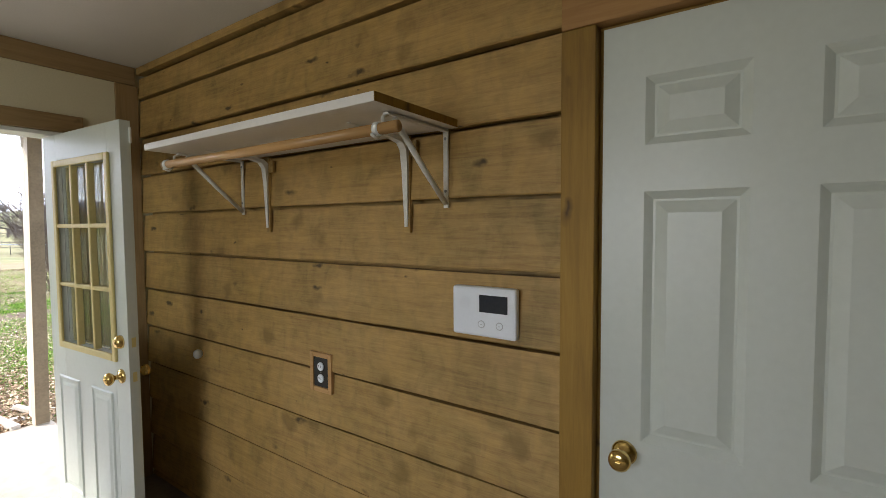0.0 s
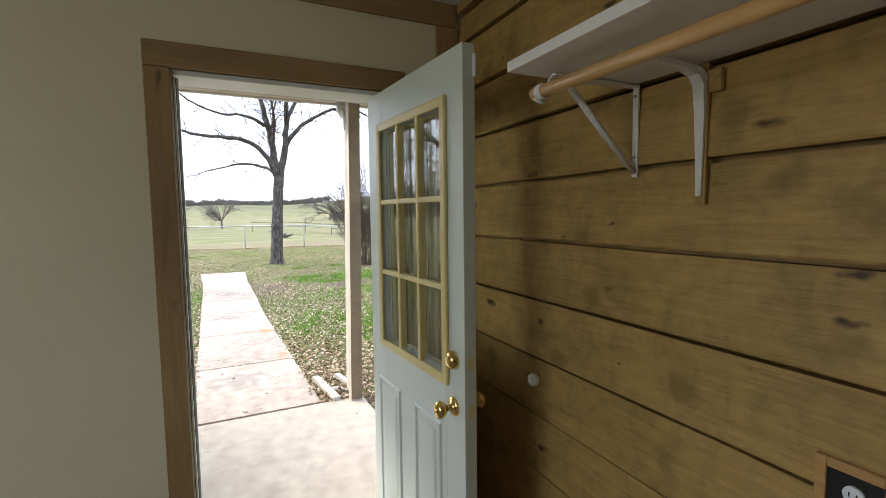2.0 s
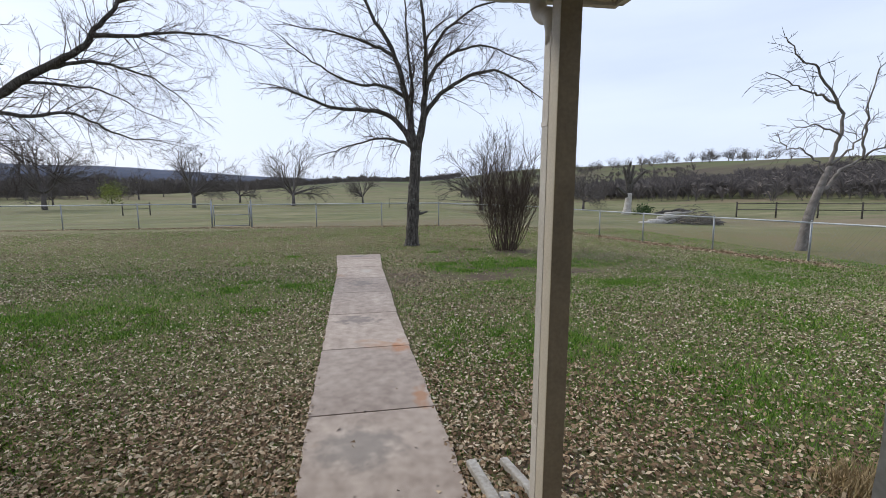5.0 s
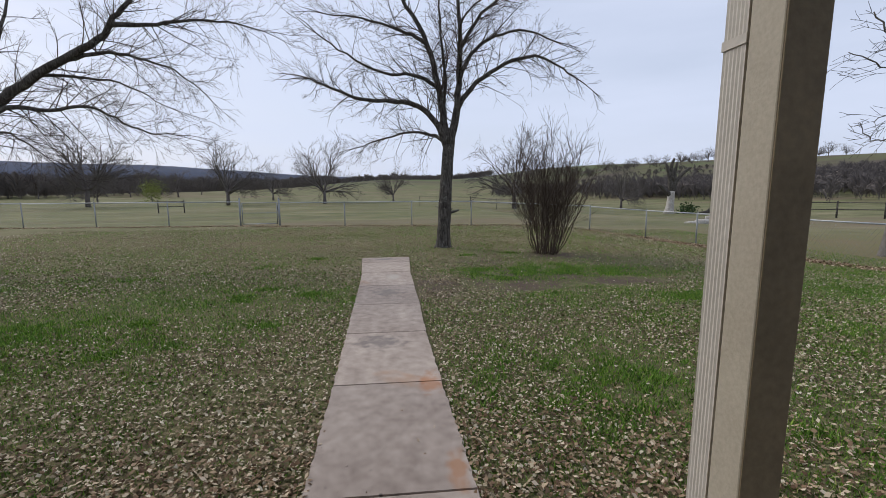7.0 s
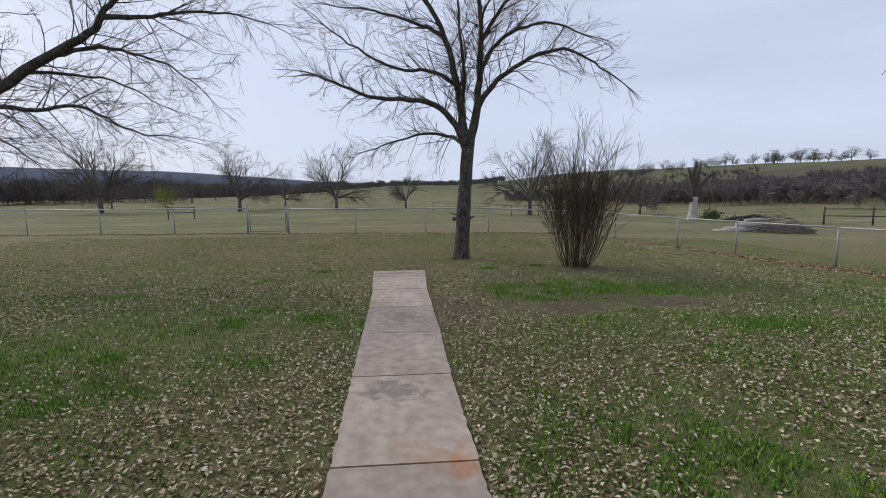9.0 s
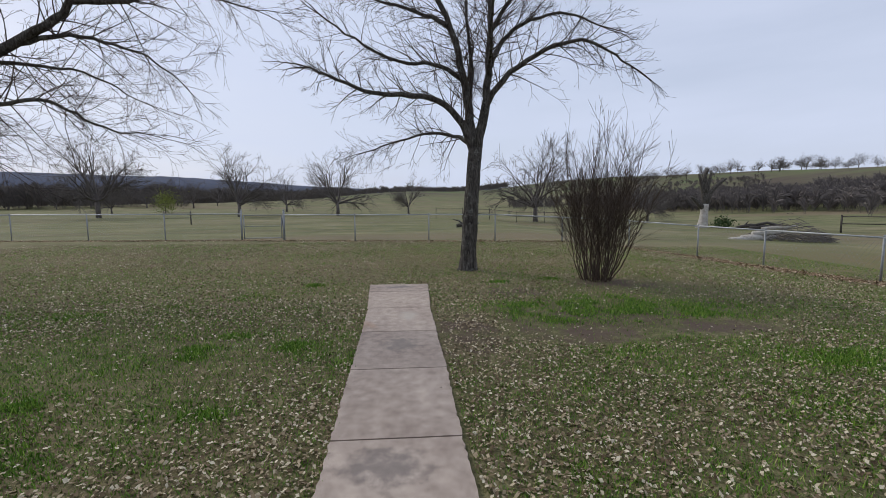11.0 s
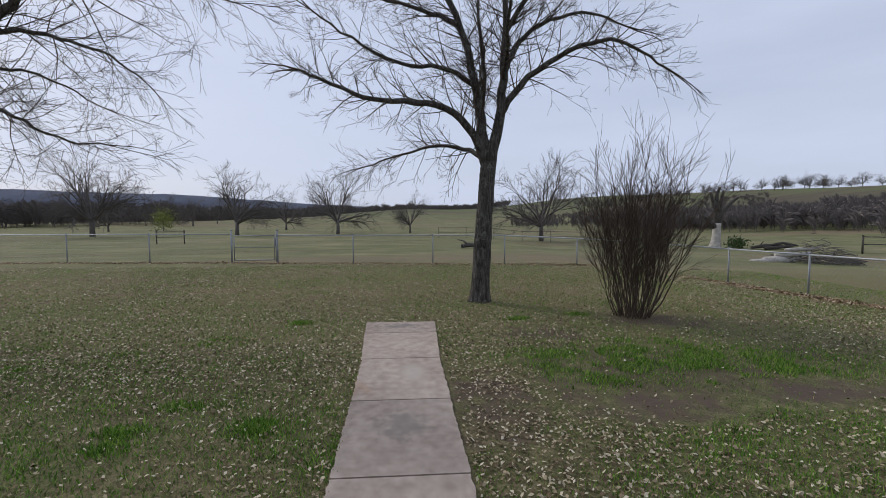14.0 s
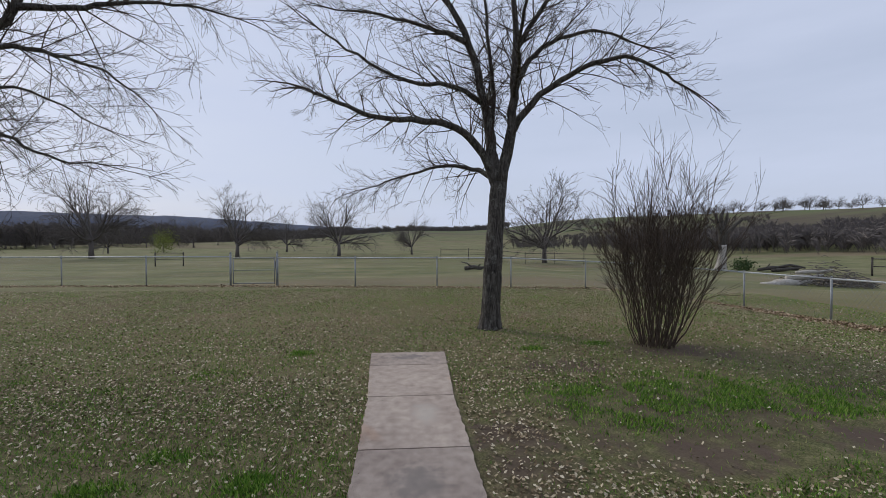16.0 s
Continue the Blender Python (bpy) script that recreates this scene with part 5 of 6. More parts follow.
for ctrl in ([(0, 0.1, 1.9), (0, 0.0, 3.0), (0, -0.3, 4.0), (0, -0.5, 4.6)], [(0, 0.2, 1.9), (0, 0.5, 2.9), (0, 1.2, 3.7), (0, 1.9, 4.2)], [(0, 0.1, 2.2), (0, 0.3, 3.3), (0.1, 0.5, 4.7)], [(0, 0.0, 1.8), (0, -0.7, 2.4), (0, -1.1, 2.7)], [(0, 0.15, 3.0), (0, 0.0, 4.2), (0.1, 0.2, 5.0)]):
    pts = curve_through(ctrl, 3)
    tubes("stub", M_BARK, snag, [(pts, [0.24 * (1 - 0.6 * i / (len(pts) - 1)) for i in range(len(pts))])], 7, "dark broken limb")


def chain_fence(name, label, line, height, post_step):
    """Galvanised posts, top rail and diamond wire along a line on the ground."""
    e = thing(name, label, "fence")
    pts = [Vector((x, y, float(land(x, y)) - 0.02)) for x, y in line]
    WV, WF = [], []
    for a, c_ in zip(pts, pts[1:]):
        L = (c_ - a).length
        tubes("top_rail", M_RAIL, e, [([a + Vector((0, 0, height)), c_ + Vector((0, 0, height))], 0.024)], 6)
        k_ = max(1, round(L / post_step))
        for i in range(k_):
            p = a.lerp(c_, i / k_)
            tubes("fence_post", M_STEEL, e, [([p - Vector((0, 0, 0.15)), p + Vector((0, 0, height + 0.03))], 0.026), ([p + Vector((0, 0, height + 0.03)), p + Vector((0, 0, height + 0.07))], [0.03, 0.012])], 6)
        n_ = int(L / 0.11)
        d = (c_ - a) / L
        for i in range(n_):
            for s in (1, -1):
                u0 = (i + 0.5) * 0.11
                u1 = u0 + s * height * 0.62
                u1c = min(max(u1, 0), L)
                f = (u1c - u0) / (u1 - u0)
                p0 = a + d * u0 + Vector((0, 0, 0.03))
                p1 = a + d * u1c + Vector((0, 0, 0.03 + (height - 0.05) * f))
                ring_tube(WV, WF, [p0, p1], [0.0016, 0.0016], 3, cap=False)
    part("wire", mesh_from("wire", WV, WF, M_STEEL), M_STEEL, e, "fine diamond wire", kind="stuff")
    return e


chain_fence("chain_link_fence", "galvanised chain-link fence across the back of the yard", [(-27.8, -32.0), (-26.6, -16.3), (-25.7, -6.40)], 1.12, 3.0)
chain_fence("chain_link_fence", "galvanised chain-link fence behind the yard tree", [(-25.5, -4.66), (-24.7, -1.6), (-24.5, 1.4), (-23.8, 4.0), (-23.4, 9.3)], 1.08, 3.0)
chain_fence("chain_link_fence", "galvanised chain-link fence along the side of the yard", [(-23.4, 9.3), (-20.8, 10.45), (-18.4, 10.9), (-15.65, 11.55), (-13.0, 12.2), (-9.0, 13.2), (-2.0, 15.0)], 1.05, 2.7)

gate = thing("gate", "closed chain-link walk gate between two posts", "gate", at=(-25.6, -5.52, -0.05))
for y in (-0.88, 0.86):
    tubes("gate_post", M_STEEL, gate, [([(0, y, -0.1), (0, y, 1.26)], 0.042), ([(0, y, 1.26), (0, y, 1.33)], [0.045, 0.015])], 8)
tubes("gate_frame", M_STEEL, gate, [([(0, -0.78, 0.12), (0, 0.76, 0.12)], 0.02), ([(0, -0.78, 0.62), (0, 0.76, 0.62)], 0.015), ([(0, -0.78, 1.08), (0, 0.76, 1.08)], 0.02), ([(0, -0.78, 0.1), (0, -0.78, 1.1)], 0.02), ([(0, 0.76, 0.1), (0, 0.76, 1.1)], 0.02)], 6)
WV, WF = [], []
for i in range(14):
    for s in (1, -1):
        y0 = -0.77 + i * 0.11
        y1 = y0 + s * 0.6
        yc = min(max(y1, -0.77), 0.75)
        f = (yc - y0) / (y1 - y0)
        ring_tube(WV, WF, [(0, y0, 0.13), (0, yc, 0.13 + 0.94 * f)], [0.0016] * 2, 3, cap=False)
part("wire", mesh_from("wire", WV, WF, M_STEEL), M_STEEL, gate, kind="stuff")
tubes("chain", M_RUBBER, gate, [([(0.03, 0.80, 0.95), (0.06, 0.83, 0.70), (0.03, 0.86, 0.45), (0.06, 0.84, 0.2)], 0.025)], 6, "dark hanging chain")

# pipe fence far out in the pasture
def pipe_fence(x0, y0, x1, y1, n_, h, r=1.0):
    e = thing("pasture_fence", "brown pipe fence out in the pasture", "fence", group="pasture fences")
    P = [Vector((x0 + (x1 - x0) * i / n_, y0 + (y1 - y0) * i / n_, 0)) for i in range(n_ + 1)]
    for p in P:
        p.z = float(land(p.x, p.y))
        tubes("fence_post", M_BARK, e, [([p - Vector((0, 0, 0.1)), p + Vector((0, 0, h))], 0.06 * r)], 6)
    for zz in (h - 0.12, h * 0.5):
        for a, c_ in zip(P, P[1:]):
            tubes("rail", M_BARK, e, [([a + Vector((0, 0, zz)), c_ + Vector((0, 0, zz))], 0.035 * r)], 5)


pipe_fence(-40, -16.9, -40.1, -15.1, 1, 0.95, 0.7)
pipe_fence(-47, 3.0, -44, 17, 6, 1.0, 0.45)
pipe_fence(-36, 31, -30, 40, 4, 1.25)

# brush pile and fallen logs
pile = thing("brush_pile", "heap of grey cut branches and logs on the grass", "brush pile", at=(-29.5, 21.4, float(land(-29.5, 21.4)) - 0.05))
rnd = random.Random(44)
V, F = [], []
for i in range(560):
    a = rnd.uniform(0, 6.283)
    r = 1.9 * math.sqrt(rnd.random())
    z0 = max(0.02, 1.6 * (1 - r / 2.05) * rnd.random())
    c0 = Vector((r * math.cos(a) * 0.7, r * math.sin(a) * 1.3, z0))
    d = Vector((rnd.uniform(-1, 1), rnd.uniform(-1, 1), rnd.uniform(-0.1, 0.25))).normalized() * rnd.uniform(0.3, 0.9)
    ring_tube(V, F, [c0 - d * 0.5, c0 + Vector((0, 0, 0.05)), c0 + d * 0.5], [0.02, 0.016, 0.006], 4)
part("brushwood", mesh_from("brushwood", V, F, M_DEADBARK), M_DEADBARK, pile, kind="stuff")
for y, z_, r in ((-2.3, 0.20, 0.21), (-1.7, 0.48, 0.13), (-3.0, 0.14, 0.15), (-1.2, 0.75, 0.08)):
    tubes("log", M_PALEBARK, pile, [([(0.5, y - 0.8, z_), (0.6, y - 0.1, z_ + 0.05), (0.45, y + 0.5, z_ + 0.02), (0.5, y + 1.1, z_ + 0.12)], [r, r * 1.05, r * 0.85, r * 0.6])], 8, "bleached cut log")
log = thing("fallen_log", "dark fallen log in the pasture grass", "log", at=(-33.0, 4.0, float(land(-33, 4))))
tubes("log", M_BARK, log, [([(0, -0.60, 0.12), (0.05, -0.1, 0.20), (0, 0.3, 0.13), (0, 0.75, 0.26)], [0.11, 0.13, 0.10, 0.05]), ([(0, -0.2, 0.2), (0.1, -0.45, 0.42), (0.1, -0.8, 0.5)], [0.06, 0.045, 0.02]), ([(0, 0.1, 0.15), (0.1, 0.3, 0.38)], [0.06, 0.03])], 8)
log2 = thing("fallen_log", "dark heap of logs beside the dead trunk", "log", at=(-40.5, 28.3, float(land(-40.5, 28.3))))
tubes("log", M_BARK, log2, [([(0, -1.7, 0.15), (0.1, -0.6, 0.30), (0, 0.4, 0.22), (0, 1.5, 0.16)], [0.10, 0.16, 0.15, 0.10]), ([(0.4, -0.9, 0.12), (0.3, 0.2, 0.17), (0.3, 1.5, 0.30)], [0.12, 0.14, 0.08]), ([(0.2, -0.2, 0.35), (0.2, 0.7, 0.50), (0.2, 1.9, 0.28)], [0.09, 0.11, 0.07]), ([(0.1, -1.2, 0.2), (0.1, -0.8, 0.62)], [0.07, 0.03])], 8)
ever = thing("bush", "small dark green bush by the dead trunk", "bush", at=(-42.0, 26.6, float(land(-42, 26.6))))
rnd = random.Random(5)
V, F = [], []
for i in range(420):
    p = Vector((rnd.gauss(0, 0.32), rnd.gauss(0, 0.4), abs(rnd.gauss(0.4, 0.25))))
    u = Vector((rnd.uniform(-1, 1), rnd.uniform(-1, 1), rnd.uniform(-1, 1))).normalized() * 0.09
    w = u.orthogonal().normalized() * 0.05
    b0 = len(V)
    V += [p - u, p + w, p + u, p - w]
    F.append((b0, b0 + 1, b0 + 2, b0 + 3))
part("leaves", mesh_from("leaves", V, F, M_EVERGREEN, False), M_EVERGREEN, ever)

spring = thing("bush", "pale yellow-green bush budding at the edge of the woods", "bush", at=(-75.0, -34.6, float(land(-75, -34.6))))
V, F = [], []
for i in range(900):
    p = Vector((rnd.gauss(0, 0.7), rnd.gauss(0, 0.8), abs(rnd.gauss(1.5, 0.75))))
    u = Vector((rnd.uniform(-1, 1), rnd.uniform(-1, 1), rnd.uniform(-1, 1))).normalized() * 0.13
    w = u.orthogonal().normalized() * 0.07
    b0 = len(V)
    V += [p - u, p + w, p + u, p - w]
    F.append((b0, b0 + 1, b0 + 2, b0 + 3))
part("leaves", mesh_from("leaves", V, F, M_BUDS, False), M_BUDS, spring)
tubes("trunk", M_HAZYBARK, spring, [([(0, 0, -0.1), (0.05, 0, 0.6), (0, 0.1, 1.6)], [0.09, 0.07, 0.03])], 6)

# old edging boards in bare soil beside the walk
for i, (x, y, L, rz, w) in enumerate(((-5.00, 1.195, 0.60, 7, 0.06), (-5.06, 1.40, 0.45, 12, 0.05))):
    bd = thing("edging_board", "old grey timber edging lying in soil", "board", at=(x, y, -0.012), rz=rz, group="edging boards")
    part("board", solid(-L / 2, -w / 2, 0, L / 2, w / 2, 0.045 if i < 2 else 0.03, bevel=0.008), M_PALEBARK, bd)

rock = thing("rock", "pale broken stone in the soil by the walk", "rock", at=(-4.98, 1.29, -0.03))
bm = bmesh.new()
bmesh.ops.create_icosphere(bm, subdivisions=2, radius=0.06)
for v_ in bm.verts:
    v_.co *= 1 + 0.3 * noise.noise(v_.co * 22)
    v_.co.z *= 0.7
part("stone", bm, M_PALEBARK, rock)

# ---- far woods ----
def bare_wood(name, label, spots, seed):
    """Many small bare trees: fans of thin twigs on short trunks."""
    rng = np.random.default_rng(seed)
    V, F = [], []
    for x, y, h in spots:
        z0 = float(land(x, y))
        wd = h * rng.uniform(0.35, 0.55)
        for k in range(34):
            a, e = rng.uniform(0, 6.283), rng.uniform(0.1, 1.0)
            r = wd * math.sqrt(rng.uniform(0.05, 1))
            tipz = z0 + h * (0.45 + 0.55 * math.sqrt(max(0, 1 - (r / wd) ** 2)) * (0.55 + 0.45 * e))
            bx, by, bz = x + rng.uniform(-0.1, 0.1) * wd, y + rng.uniform(-0.1, 0.1) * wd, z0 + h * (0.0 if k < 3 else rng.uniform(0.1, 0.6))
            tx, ty = x + r * math.cos(a), y + r * math.sin(a)
            w = h * rng.uniform(0.005, 0.011)
            b0 = len(V)
            V += [(bx, by - w * 0.6, bz), (bx, by + w * 0.6, bz), ((bx + tx) / 2, (by + ty) / 2 + w * 1.6, (bz + tipz) / 2 + h * 0.1), (tx, ty, tipz), ((bx + tx) / 2, (by + ty) / 2 - w * 1.6, (bz + tipz) / 2 + h * 0.06)]
            F.append((b0, b0 + 1, b0 + 2, b0 + 3, b0 + 4))
    ob = part(name, mesh_from(name, V, F, M_FOREST, False), M_FOREST)
    return tagged(ob, label, "woods", kind="stuff")


rng = np.random.default_rng(7)
spots = []
for i in range(3300):
    b_ = radians(rng.uniform(-52, -7))
    near = 120 + 140 * max(0, (math.degrees(b_) + 26) / 19)
    d = near + 320 * rng.random() ** 1.3
    spots.append((-d * math.cos(b_), d * math.sin(b_), rng.uniform(2.8, 6.2)))
for i in range(500):
    b_ = radians(rng.uniform(-8, 12))
    d = rng.uniform(380, 470)
    spots.append((-d * math.cos(b_), d * math.sin(b_), rng.uniform(4, 7)))
bare_wood("woods", "dense leafless woods along the valley", spots, 1)
spots = []
for i in range(80):
    b_ = radians(27 + 36 * rng.random() ** 0.8)
    d = rng.uniform(98, 112 + 1.1 * (math.degrees(b_) - 27))
    for k in range(26):
        spots.append((-d * math.cos(b_) + rng.normal(0, 4), d * math.sin(b_) + rng.normal(0, 9), rng.uniform(2.0, 4.4)))
for i in range(900):
    b_ = radians(rng.uniform(12, 38))
    d = rng.uniform(108, 185)
    spots.append((-d * math.cos(b_), d * math.sin(b_), rng.uniform(0.8, 2.2)))
bare_wood("woods", "brown leafless scrub on the hillside", spots, 2)
for i in range(14):
    b_ = radians(-46 + 30 * i / 14 + rng.uniform(-1, 1))
    d = rng.uniform(84, 130) + max(0, math.degrees(b_) + 26) * 6
    place_field_tree(-d * math.cos(b_), d * math.sin(b_), rng.uniform(3.8, 6.5), i % 3, rng.uniform(0, 360), "bare tree at the edge of the woods", "edge trees")
for i in range(38):
    b_ = radians(20 + 27 * i / 38 + rng.uniform(-1.1, 1.1))
    d = rng.uniform(205, 235)
    place_field_tree(-d * math.cos(b_), d * math.sin(b_), rng.uniform(3.2, 5.6), i % 3, rng.uniform(0, 360), "small bare tree on the hilltop", "hilltop trees")

# wooded ridge against the sky, distance haze painted in as blue-grey
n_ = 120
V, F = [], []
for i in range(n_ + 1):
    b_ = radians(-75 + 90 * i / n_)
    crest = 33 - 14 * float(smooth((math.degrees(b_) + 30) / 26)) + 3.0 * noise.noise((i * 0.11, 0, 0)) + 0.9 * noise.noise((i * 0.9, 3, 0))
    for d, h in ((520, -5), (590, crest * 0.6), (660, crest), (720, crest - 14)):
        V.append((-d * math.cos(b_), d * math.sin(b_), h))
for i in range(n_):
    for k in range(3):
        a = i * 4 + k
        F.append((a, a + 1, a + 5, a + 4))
tagged(part("backdrop", mesh_from("backdrop", V, F, M_HAZERIDGE), M_HAZERIDGE), "distant wooded ridge with haze put into its blue-grey colour", "ridge", kind="structure")


# ---- fallen leaves and grass ----
def fast_mesh(name, verts, per, mat):
    """A mesh of separate polygons with the same number of corners each."""
    me = bpy.data.meshes.new(name)
    nv = len(verts)
    npoly = nv // per
    me.vertices.add(nv)
    me.vertices.foreach_set("co", verts.astype(np.float32).ravel())
    me.loops.add(nv)
    me.loops.foreach_set("vertex_index", np.arange(nv, dtype=np.int32))
    me.polygons.add(npoly)
    me.polygons.foreach_set("loop_start", np.arange(0, nv, per, dtype=np.int32))
    me.update(calc_edges=True)
    me.validate()
    me.materials.append(mat)
    return me


def patchy(x, y, scale, seed):
    """Smooth value noise from 0 to 1."""
    g = np.random.default_rng(seed).random((64, 64))
    u, w = (x * scale) % 64, (y * scale) % 64
    i, j = u.astype(int), w.astype(int)
    fu, fw = smooth(u - i), smooth(w - j)
    i2, j2 = (i + 1) % 64, (j + 1) % 64
    i, j = i % 64, j % 64
    return (g[i, j] * (1 - fu) + g[i2, j] * fu) * (1 - fw) + (g[i, j2] * (1 - fu) + g[i2, j2] * fu) * fw


def blob(x, y, cx, cy, rx, ry):
    return np.clip(1.4 - np.hypot((x - cx) / rx, (y - cy) / ry), 0, 1)


def on_lawn(x, y):
    walk_ = (y > 0.16 + 0.016 * (x + 6)) & (y < 1.02 + 0.010 * (x + 8)) & (x > -14.66) & (x < -4.6)
    slab_ = (x > -4.72) & (y > -1.32) & (y < 1.46)
    house_ = (x > -6.2) & (y < -2.55)
    return ~(walk_ | slab_ | house_)


def ground_z(x, y):
    i = np.clip(np.searchsorted(gx, x) - 1, 0, nx - 2)
    j = np.clip(np.searchsorted(gy, y) - 1, 0, ny - 2)
    u, w = (x - gx[i]) / (gx[i + 1] - gx[i]), (y - gy[j]) / (gy[j + 1] - gy[j])
    return (Z[i, j] * (1 - u) + Z[i + 1, j] * u) * (1 - w) + (Z[i, j + 1] * (1 - u) + Z[i + 1, j + 1] * u) * w


def green(x, y):
    """How green the lawn is: patches, and the lush strip north of the walk."""
    g = 0.5 * patchy(x, y, 0.55, 1) + 0.35 * patchy(x, y, 1.9, 2) + 0.15 * patchy(x, y, 5.0, 3)
    g = g + 0.62 * blob(x, y, -12.3, 3.3, 1.05, 2.2) + 0.35 * blob(x, y, -10.0, 9.5, 3.0, 3.0) + 0.3 * blob(x, y, -6.5, 2.6, 1.6, 1.6) + 0.34 * blob(x, y, -9.5, -7.0, 2.5, 3.0) + 0.32 * blob(x, y, -8.4, -3.8, 1.8, 2.2) + 0.22 * blob(x, y, -7.4, 2.7, 0.8, 0.8) + 0.2 * blob(x, y, -8.0, 6.0, 1.8, 1.6)
    return g - 0.5 * blob(x, y, -11.4, 1.35, 1.2, 0.65) - 0.5 * blob(x, y, -11.35, 4.5, 0.4, 1.0) - 0.5 * blob(x, y, -11.2, 2.75, 0.4, 0.9) - 0.3 * blob(x, y, -5.2, 2.0, 1.0, 1.0) - 0.25 * blob(x, y, -14.5, 4.4, 1.0, 1.3)


def bare(x, y):
    """Bare soil: two patches beside the lush strip and one under the shrub."""
    m_ = blob(x, y, -11.4, 1.35, 1.2, 0.65) + blob(x, y, -11.35, 4.5, 0.5, 1.1) + blob(x, y, -11.2, 2.75, 0.45, 0.95) + 0.55 * blob(x, y, -12.1, 3.2, 1.3, 2.4) + blob(x, y, -14.5, 4.5, 0.7, 0.9)
    return np.clip(1.6 * m_ + 1.5 * patchy(x, y, 2.7, 31) - 1.25, 0, 1)


def scatter(rng, n, x0, x1, y0, y1, near=1.0):
    u = rng.random(n) ** near
    return x1 + (x0 - x1) * u, rng.uniform(y0, y1, n)


def leaf_mesh(name, x, y, size, lift, rng, mat, curl=0.35):
    n = len(x)
    a, s = rng.uniform(0, 2 * np.pi, n), size * rng.uniform(0.6, 1.35, n)
    tilt, roll = rng.normal(0, 0.7, n), rng.normal(0, 0.6, n)
    c, sn = np.cos(a), np.sin(a)
    z = ground_z(x, y) + lift * rng.random(n) + 0.004
    shape = ((-0.62, 0.0, 0.0), (-0.05, -0.36, curl * 0.3), (0.60, 0.02, 0.05), (0.0, 0.34, curl * 0.28))
    out = np.empty((n, 4, 3))
    for k, (p, q, h) in enumerate(shape):
        out[:, k, 0] = x + s * (p * c - q * sn)
        out[:, k, 1] = y + s * (p * sn + q * c)
        out[:, k, 2] = z + s * np.maximum(-0.1, h + p * tilt * 0.5 + q * roll * 0.8 + 0.12)
    return fast_mesh(name, out.reshape(-1, 3), 4, mat)


rng = np.random.default_rng(17)
x, y = scatter(rng, 680000, -24, -3.2, -13, 13, 1.55)
keep = on_lawn(x, y) & (rng.random(len(x)) < np.clip(0.26 + 1.35 * patchy(x, y, 0.7, 9) * (0.45 + patchy(x, y, 2.3, 10)) - 0.6 * np.clip(green(x, y) - 0.5, 0, 1) + 0.35 * blob(x, y, -9.0, 3.6, 0.9, 3.0) - 0.7 * blob(x, y, -12.2, 3.3, 1.0, 2.4) - 0.6 * bare(x, y), 0.03, 1) * np.where(x < -13.5, 0.45, 0.95) * np.clip(2.1 * patchy(x, y, 0.37, 51) - 0.1 + 0.5 * blob(x, y, -9.2, 2.4, 1.4, 2.2), 0.22, 1.25))
litter = part("fallen_leaves", leaf_mesh("fallen_leaves", x[keep], y[keep], 0.0265, 0.014, rng, M_LEAFPALE), M_LEAFPALE)
tagged(litter, "pale dry leaves scattered over the lawn", "leaves", kind="stuff")
x, y = scatter(rng, 90000, -24.5, -12.5, -14, 10.5, 0.9)
keep = on_lawn(x, y) & (rng.random(len(x)) < np.clip(0.25 + 1.1 * patchy(x, y, 0.45, 41) - 0.6 * bare(x, y), 0.05, 1) * np.clip((-x - 12.5) / 2.5, 0, 1))
far_litter = part("fallen_leaves", leaf_mesh("fallen_leaves", x[keep], y[keep], 0.027, 0.012, rng, M_LEAFPALE), M_LEAFPALE)
tagged(far_litter, "pale dry leaves thick under the yard trees", "leaves", kind="stuff")
x, y = scatter(rng, 130000, -7.6, -3.1, -3.5, 6.5, 1.0)
dens = np.clip(1.25 - np.hypot((x + 4.6) / 2.3, (y - 0.6) / 3.6), 0, 1) * (0.4 + 0.8 * patchy(x, y, 1.3, 12))
keep = on_lawn(x, y) & (x < -3.3) & (rng.random(len(x)) < dens * 1.2)
drift = part("fallen_leaves", leaf_mesh("fallen_leaves", x[keep], y[keep], 0.027, 0.03, rng, M_LEAF), M_LEAF)
tagged(drift, "brown dry leaves drifted beside the porch", "leaves", kind="stuff")
sx = rng.uniform(-23.2, -10.0, 9000)
bx = rng.uniform(-30, 8, 9000)
x = np.concatenate([rng.normal(-4.74, 0.05, 110), rng.uniform(-7, -4.8, 60), sx,
                    np.interp(bx, [-30, -16.3, -6.4, 1.4, 8], [-27.6, -26.4, -25.5, -24.3, -23.3]) + rng.normal(0.1, 0.2, 9000)])
y = np.concatenate([rng.uniform(0.2, 1.3, 110), rng.uniform(0.15, 1.0, 60),
                    np.interp(sx, [-23.2, -20.6, -18.4, -15.6, -12.0, -10.0], [8.9, 10.15, 10.6, 11.25, 12.1, 12.6]) + rng.normal(0, 0.17, 9000), bx])
keep = (x < -12) | (x > -7.2)
crumbs = part("fallen_leaves", leaf_mesh("fallen_leaves", x[keep], y[keep], 0.05, 0.01, rng, M_LEAF), M_LEAF)
tagged(crumbs, "dry leaves caught in the walk joint and along the fence", "leaves", kind="stuff")


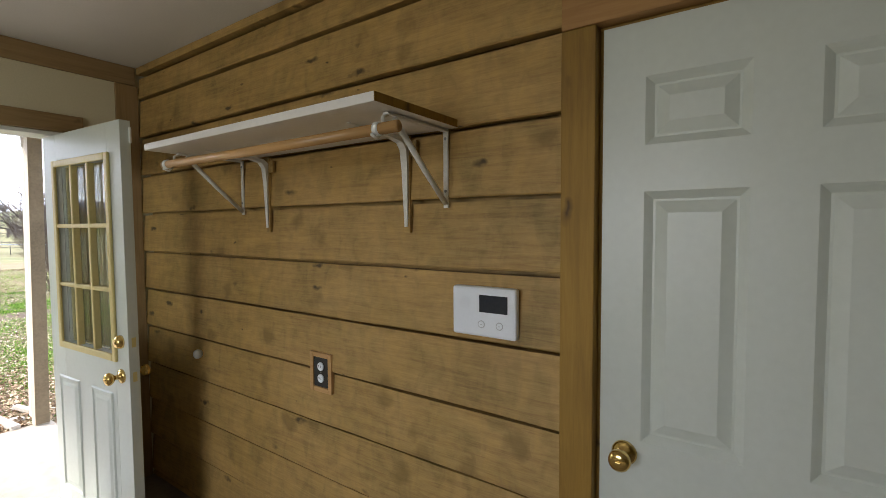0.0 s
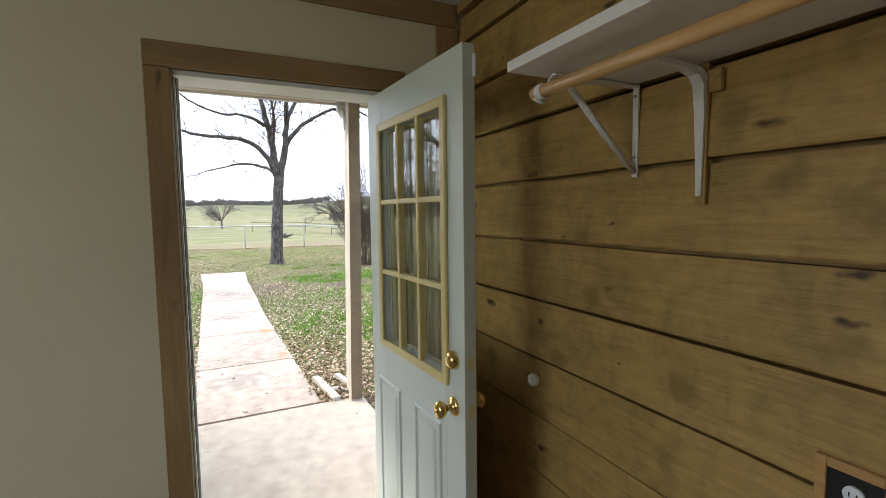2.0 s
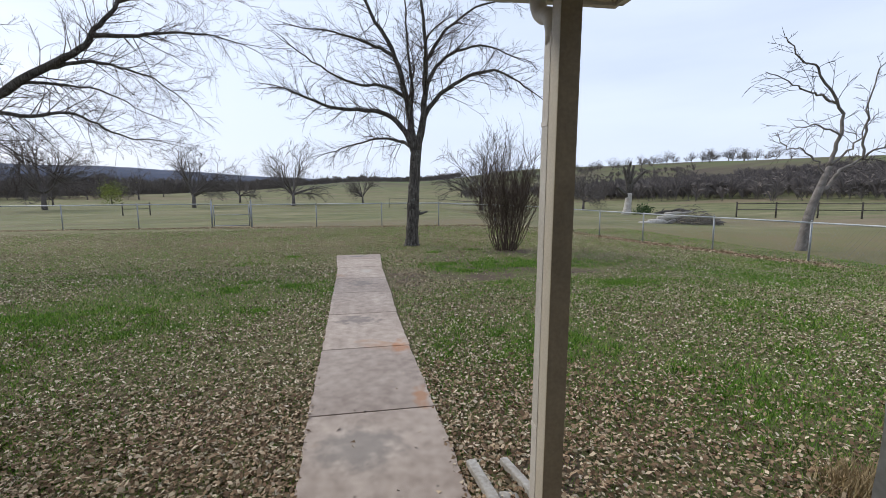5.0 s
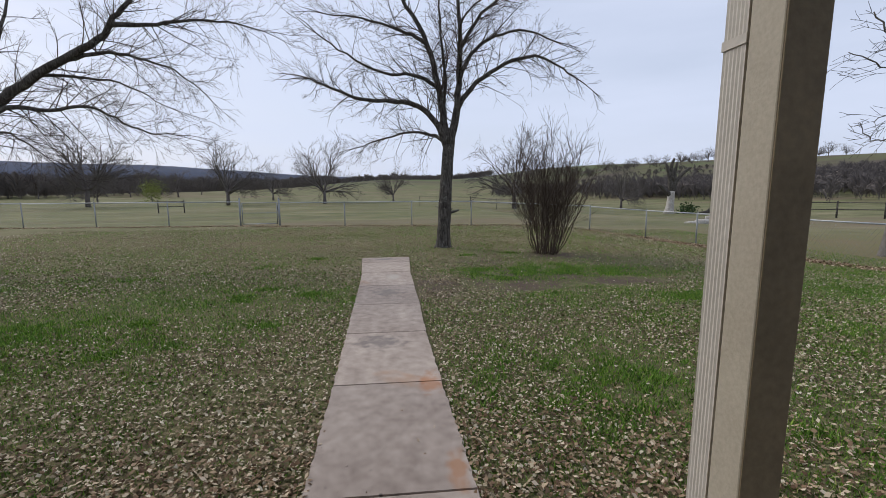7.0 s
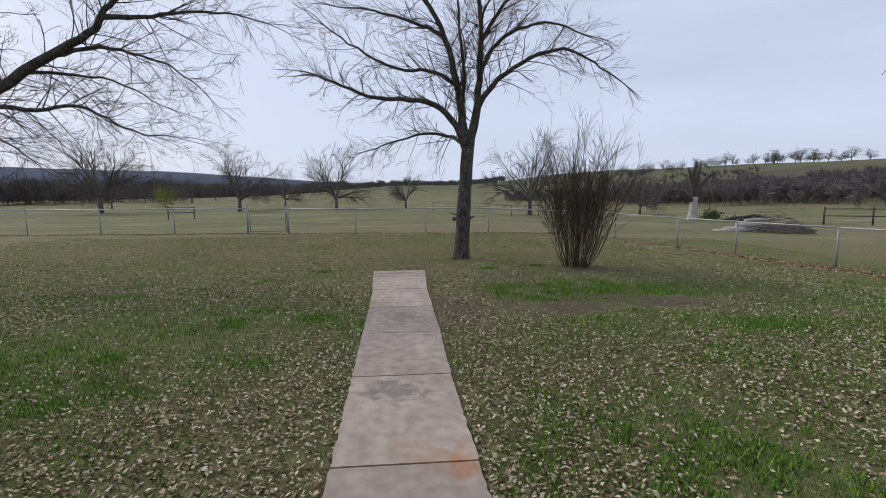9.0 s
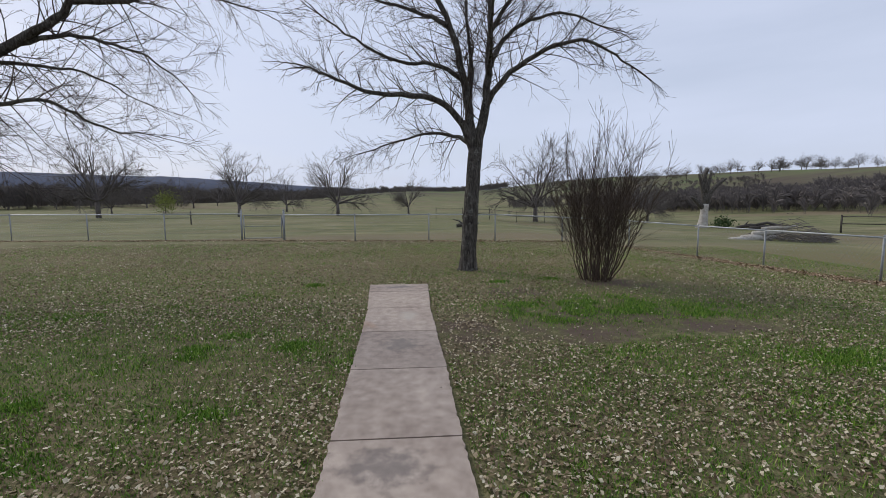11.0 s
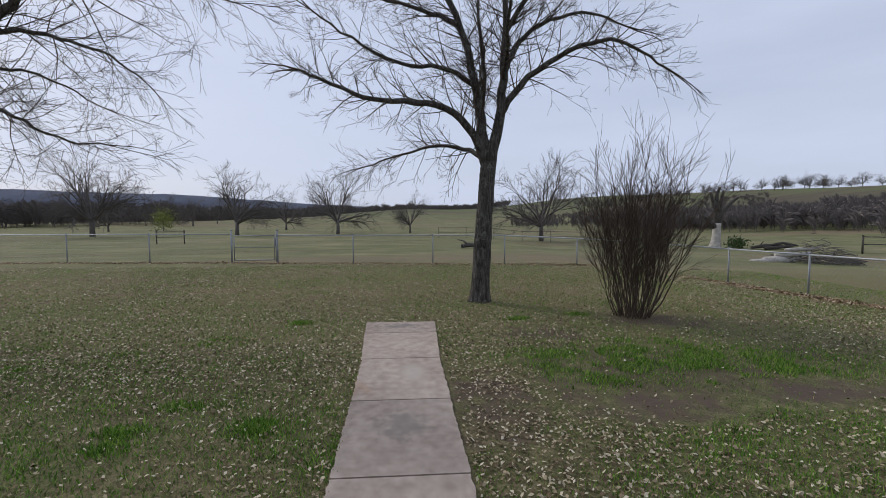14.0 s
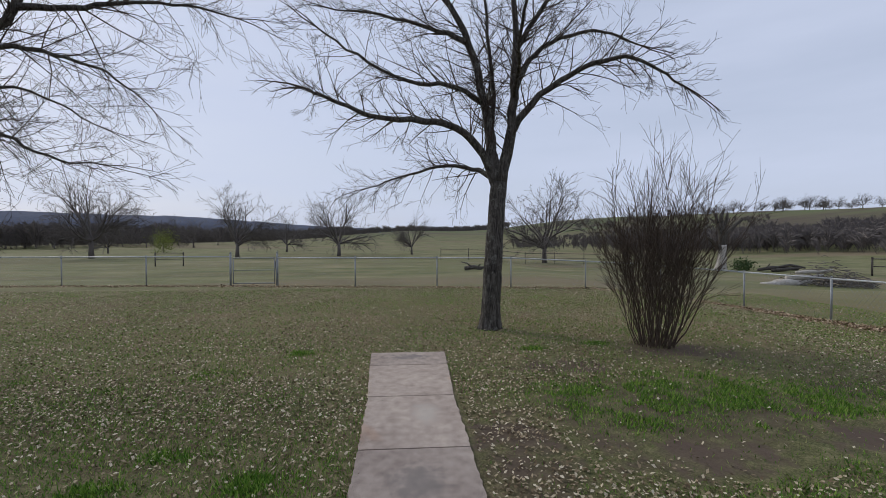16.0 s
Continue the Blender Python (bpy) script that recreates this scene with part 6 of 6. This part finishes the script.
def blade_mesh(name, x, y, h, w, rng, mat):
    n = len(x)
    a = rng.uniform(0, 2 * np.pi, n)
    hh = h * rng.uniform(0.5, 1.3, n)
    lean = rng.uniform(0.1, 0.9, n) * hh
    b_ = rng.uniform(0, 2 * np.pi, n)
    z = ground_z(x, y) - 0.004
    out = np.empty((n, 3, 3))
    out[:, 0] = np.stack([x - w * np.cos(a), y - w * np.sin(a), z], -1)
    out[:, 1] = np.stack([x + w * np.cos(a), y + w * np.sin(a), z], -1)
    out[:, 2] = np.stack([x + lean * np.cos(b_), y + lean * np.sin(b_), z + hh], -1)
    return fast_mesh(name, out.reshape(-1, 3), 3, mat)


x, y = scatter(rng, 1250000, -24, -3.2, -13, 13.5, 1.45)
g = green(x, y)
keep = on_lawn(x, y) & (rng.random(len(x)) < np.clip((g - 0.20) * 2.2, 0.30, 1) * np.where(x < -13.0, 0.5, 1.0) * (1 - 0.85 * bare(x, y)))
lawn = part("grass", blade_mesh("grass", x[keep], y[keep], 0.035, 0.0045, rng, M_GRASS), M_GRASS)
tagged(lawn, "thin short lawn grass", "grass", kind="stuff")
x, y = scatter(rng, 520000, -14, -4.5, -11, 12, 1.0)
g = green(x, y)
keep = on_lawn(x, y) & (rng.random(len(x)) < np.clip((g - 0.62) * 3.0, 0, 1) * np.clip(8.0 * (0.45 * patchy(x, y, 2.3, 22) + 0.55 * patchy(x, y, 6.0, 23)) - 3.8, 0, 1))
x, y = x[keep], y[keep]
tx = [-10.98, -9.62, -9.40, -11.08, -8.51, -11.49, -10.93, -10.70, -14.77, -14.78, -15.04, -7.6, -6.4]
ty = [-1.72, -2.48, -0.95, -0.68, -2.29, -1.49, -0.69, -1.64, -1.23, 2.38, 3.48, -2.9, 3.4]
for cx, cy in zip(tx, ty):
    m_ = rng.integers(200, 420)
    x = np.concatenate([x, cx + rng.normal(0, 0.075, m_)])
    y = np.concatenate([y, cy + rng.normal(0, 0.10, m_)])
x = np.concatenate([x, -10.1 + rng.normal(0, 0.17, 3200)])
y = np.concatenate([y, 5.15 + rng.normal(0, 0.38, 3200)])
keep = on_lawn(x, y)
lush = part("grass", blade_mesh("grass", x[keep], y[keep], 0.05, 0.007, rng, M_LUSH), M_LUSH)
tagged(lush, "lush bright green grass tufts", "grass", kind="stuff")

x, y = -4.70 + rng.normal(0, 0.09, 700), 3.25 + rng.normal(0, 0.13, 700)
tuft = part("dry_grass_tuft", blade_mesh("dry_grass_tuft", x, y, 0.13, 0.005, rng, M_STRAW), M_STRAW)
tagged(tuft, "tuft of dry straw-coloured grass by the porch", "grass", kind="stuff")
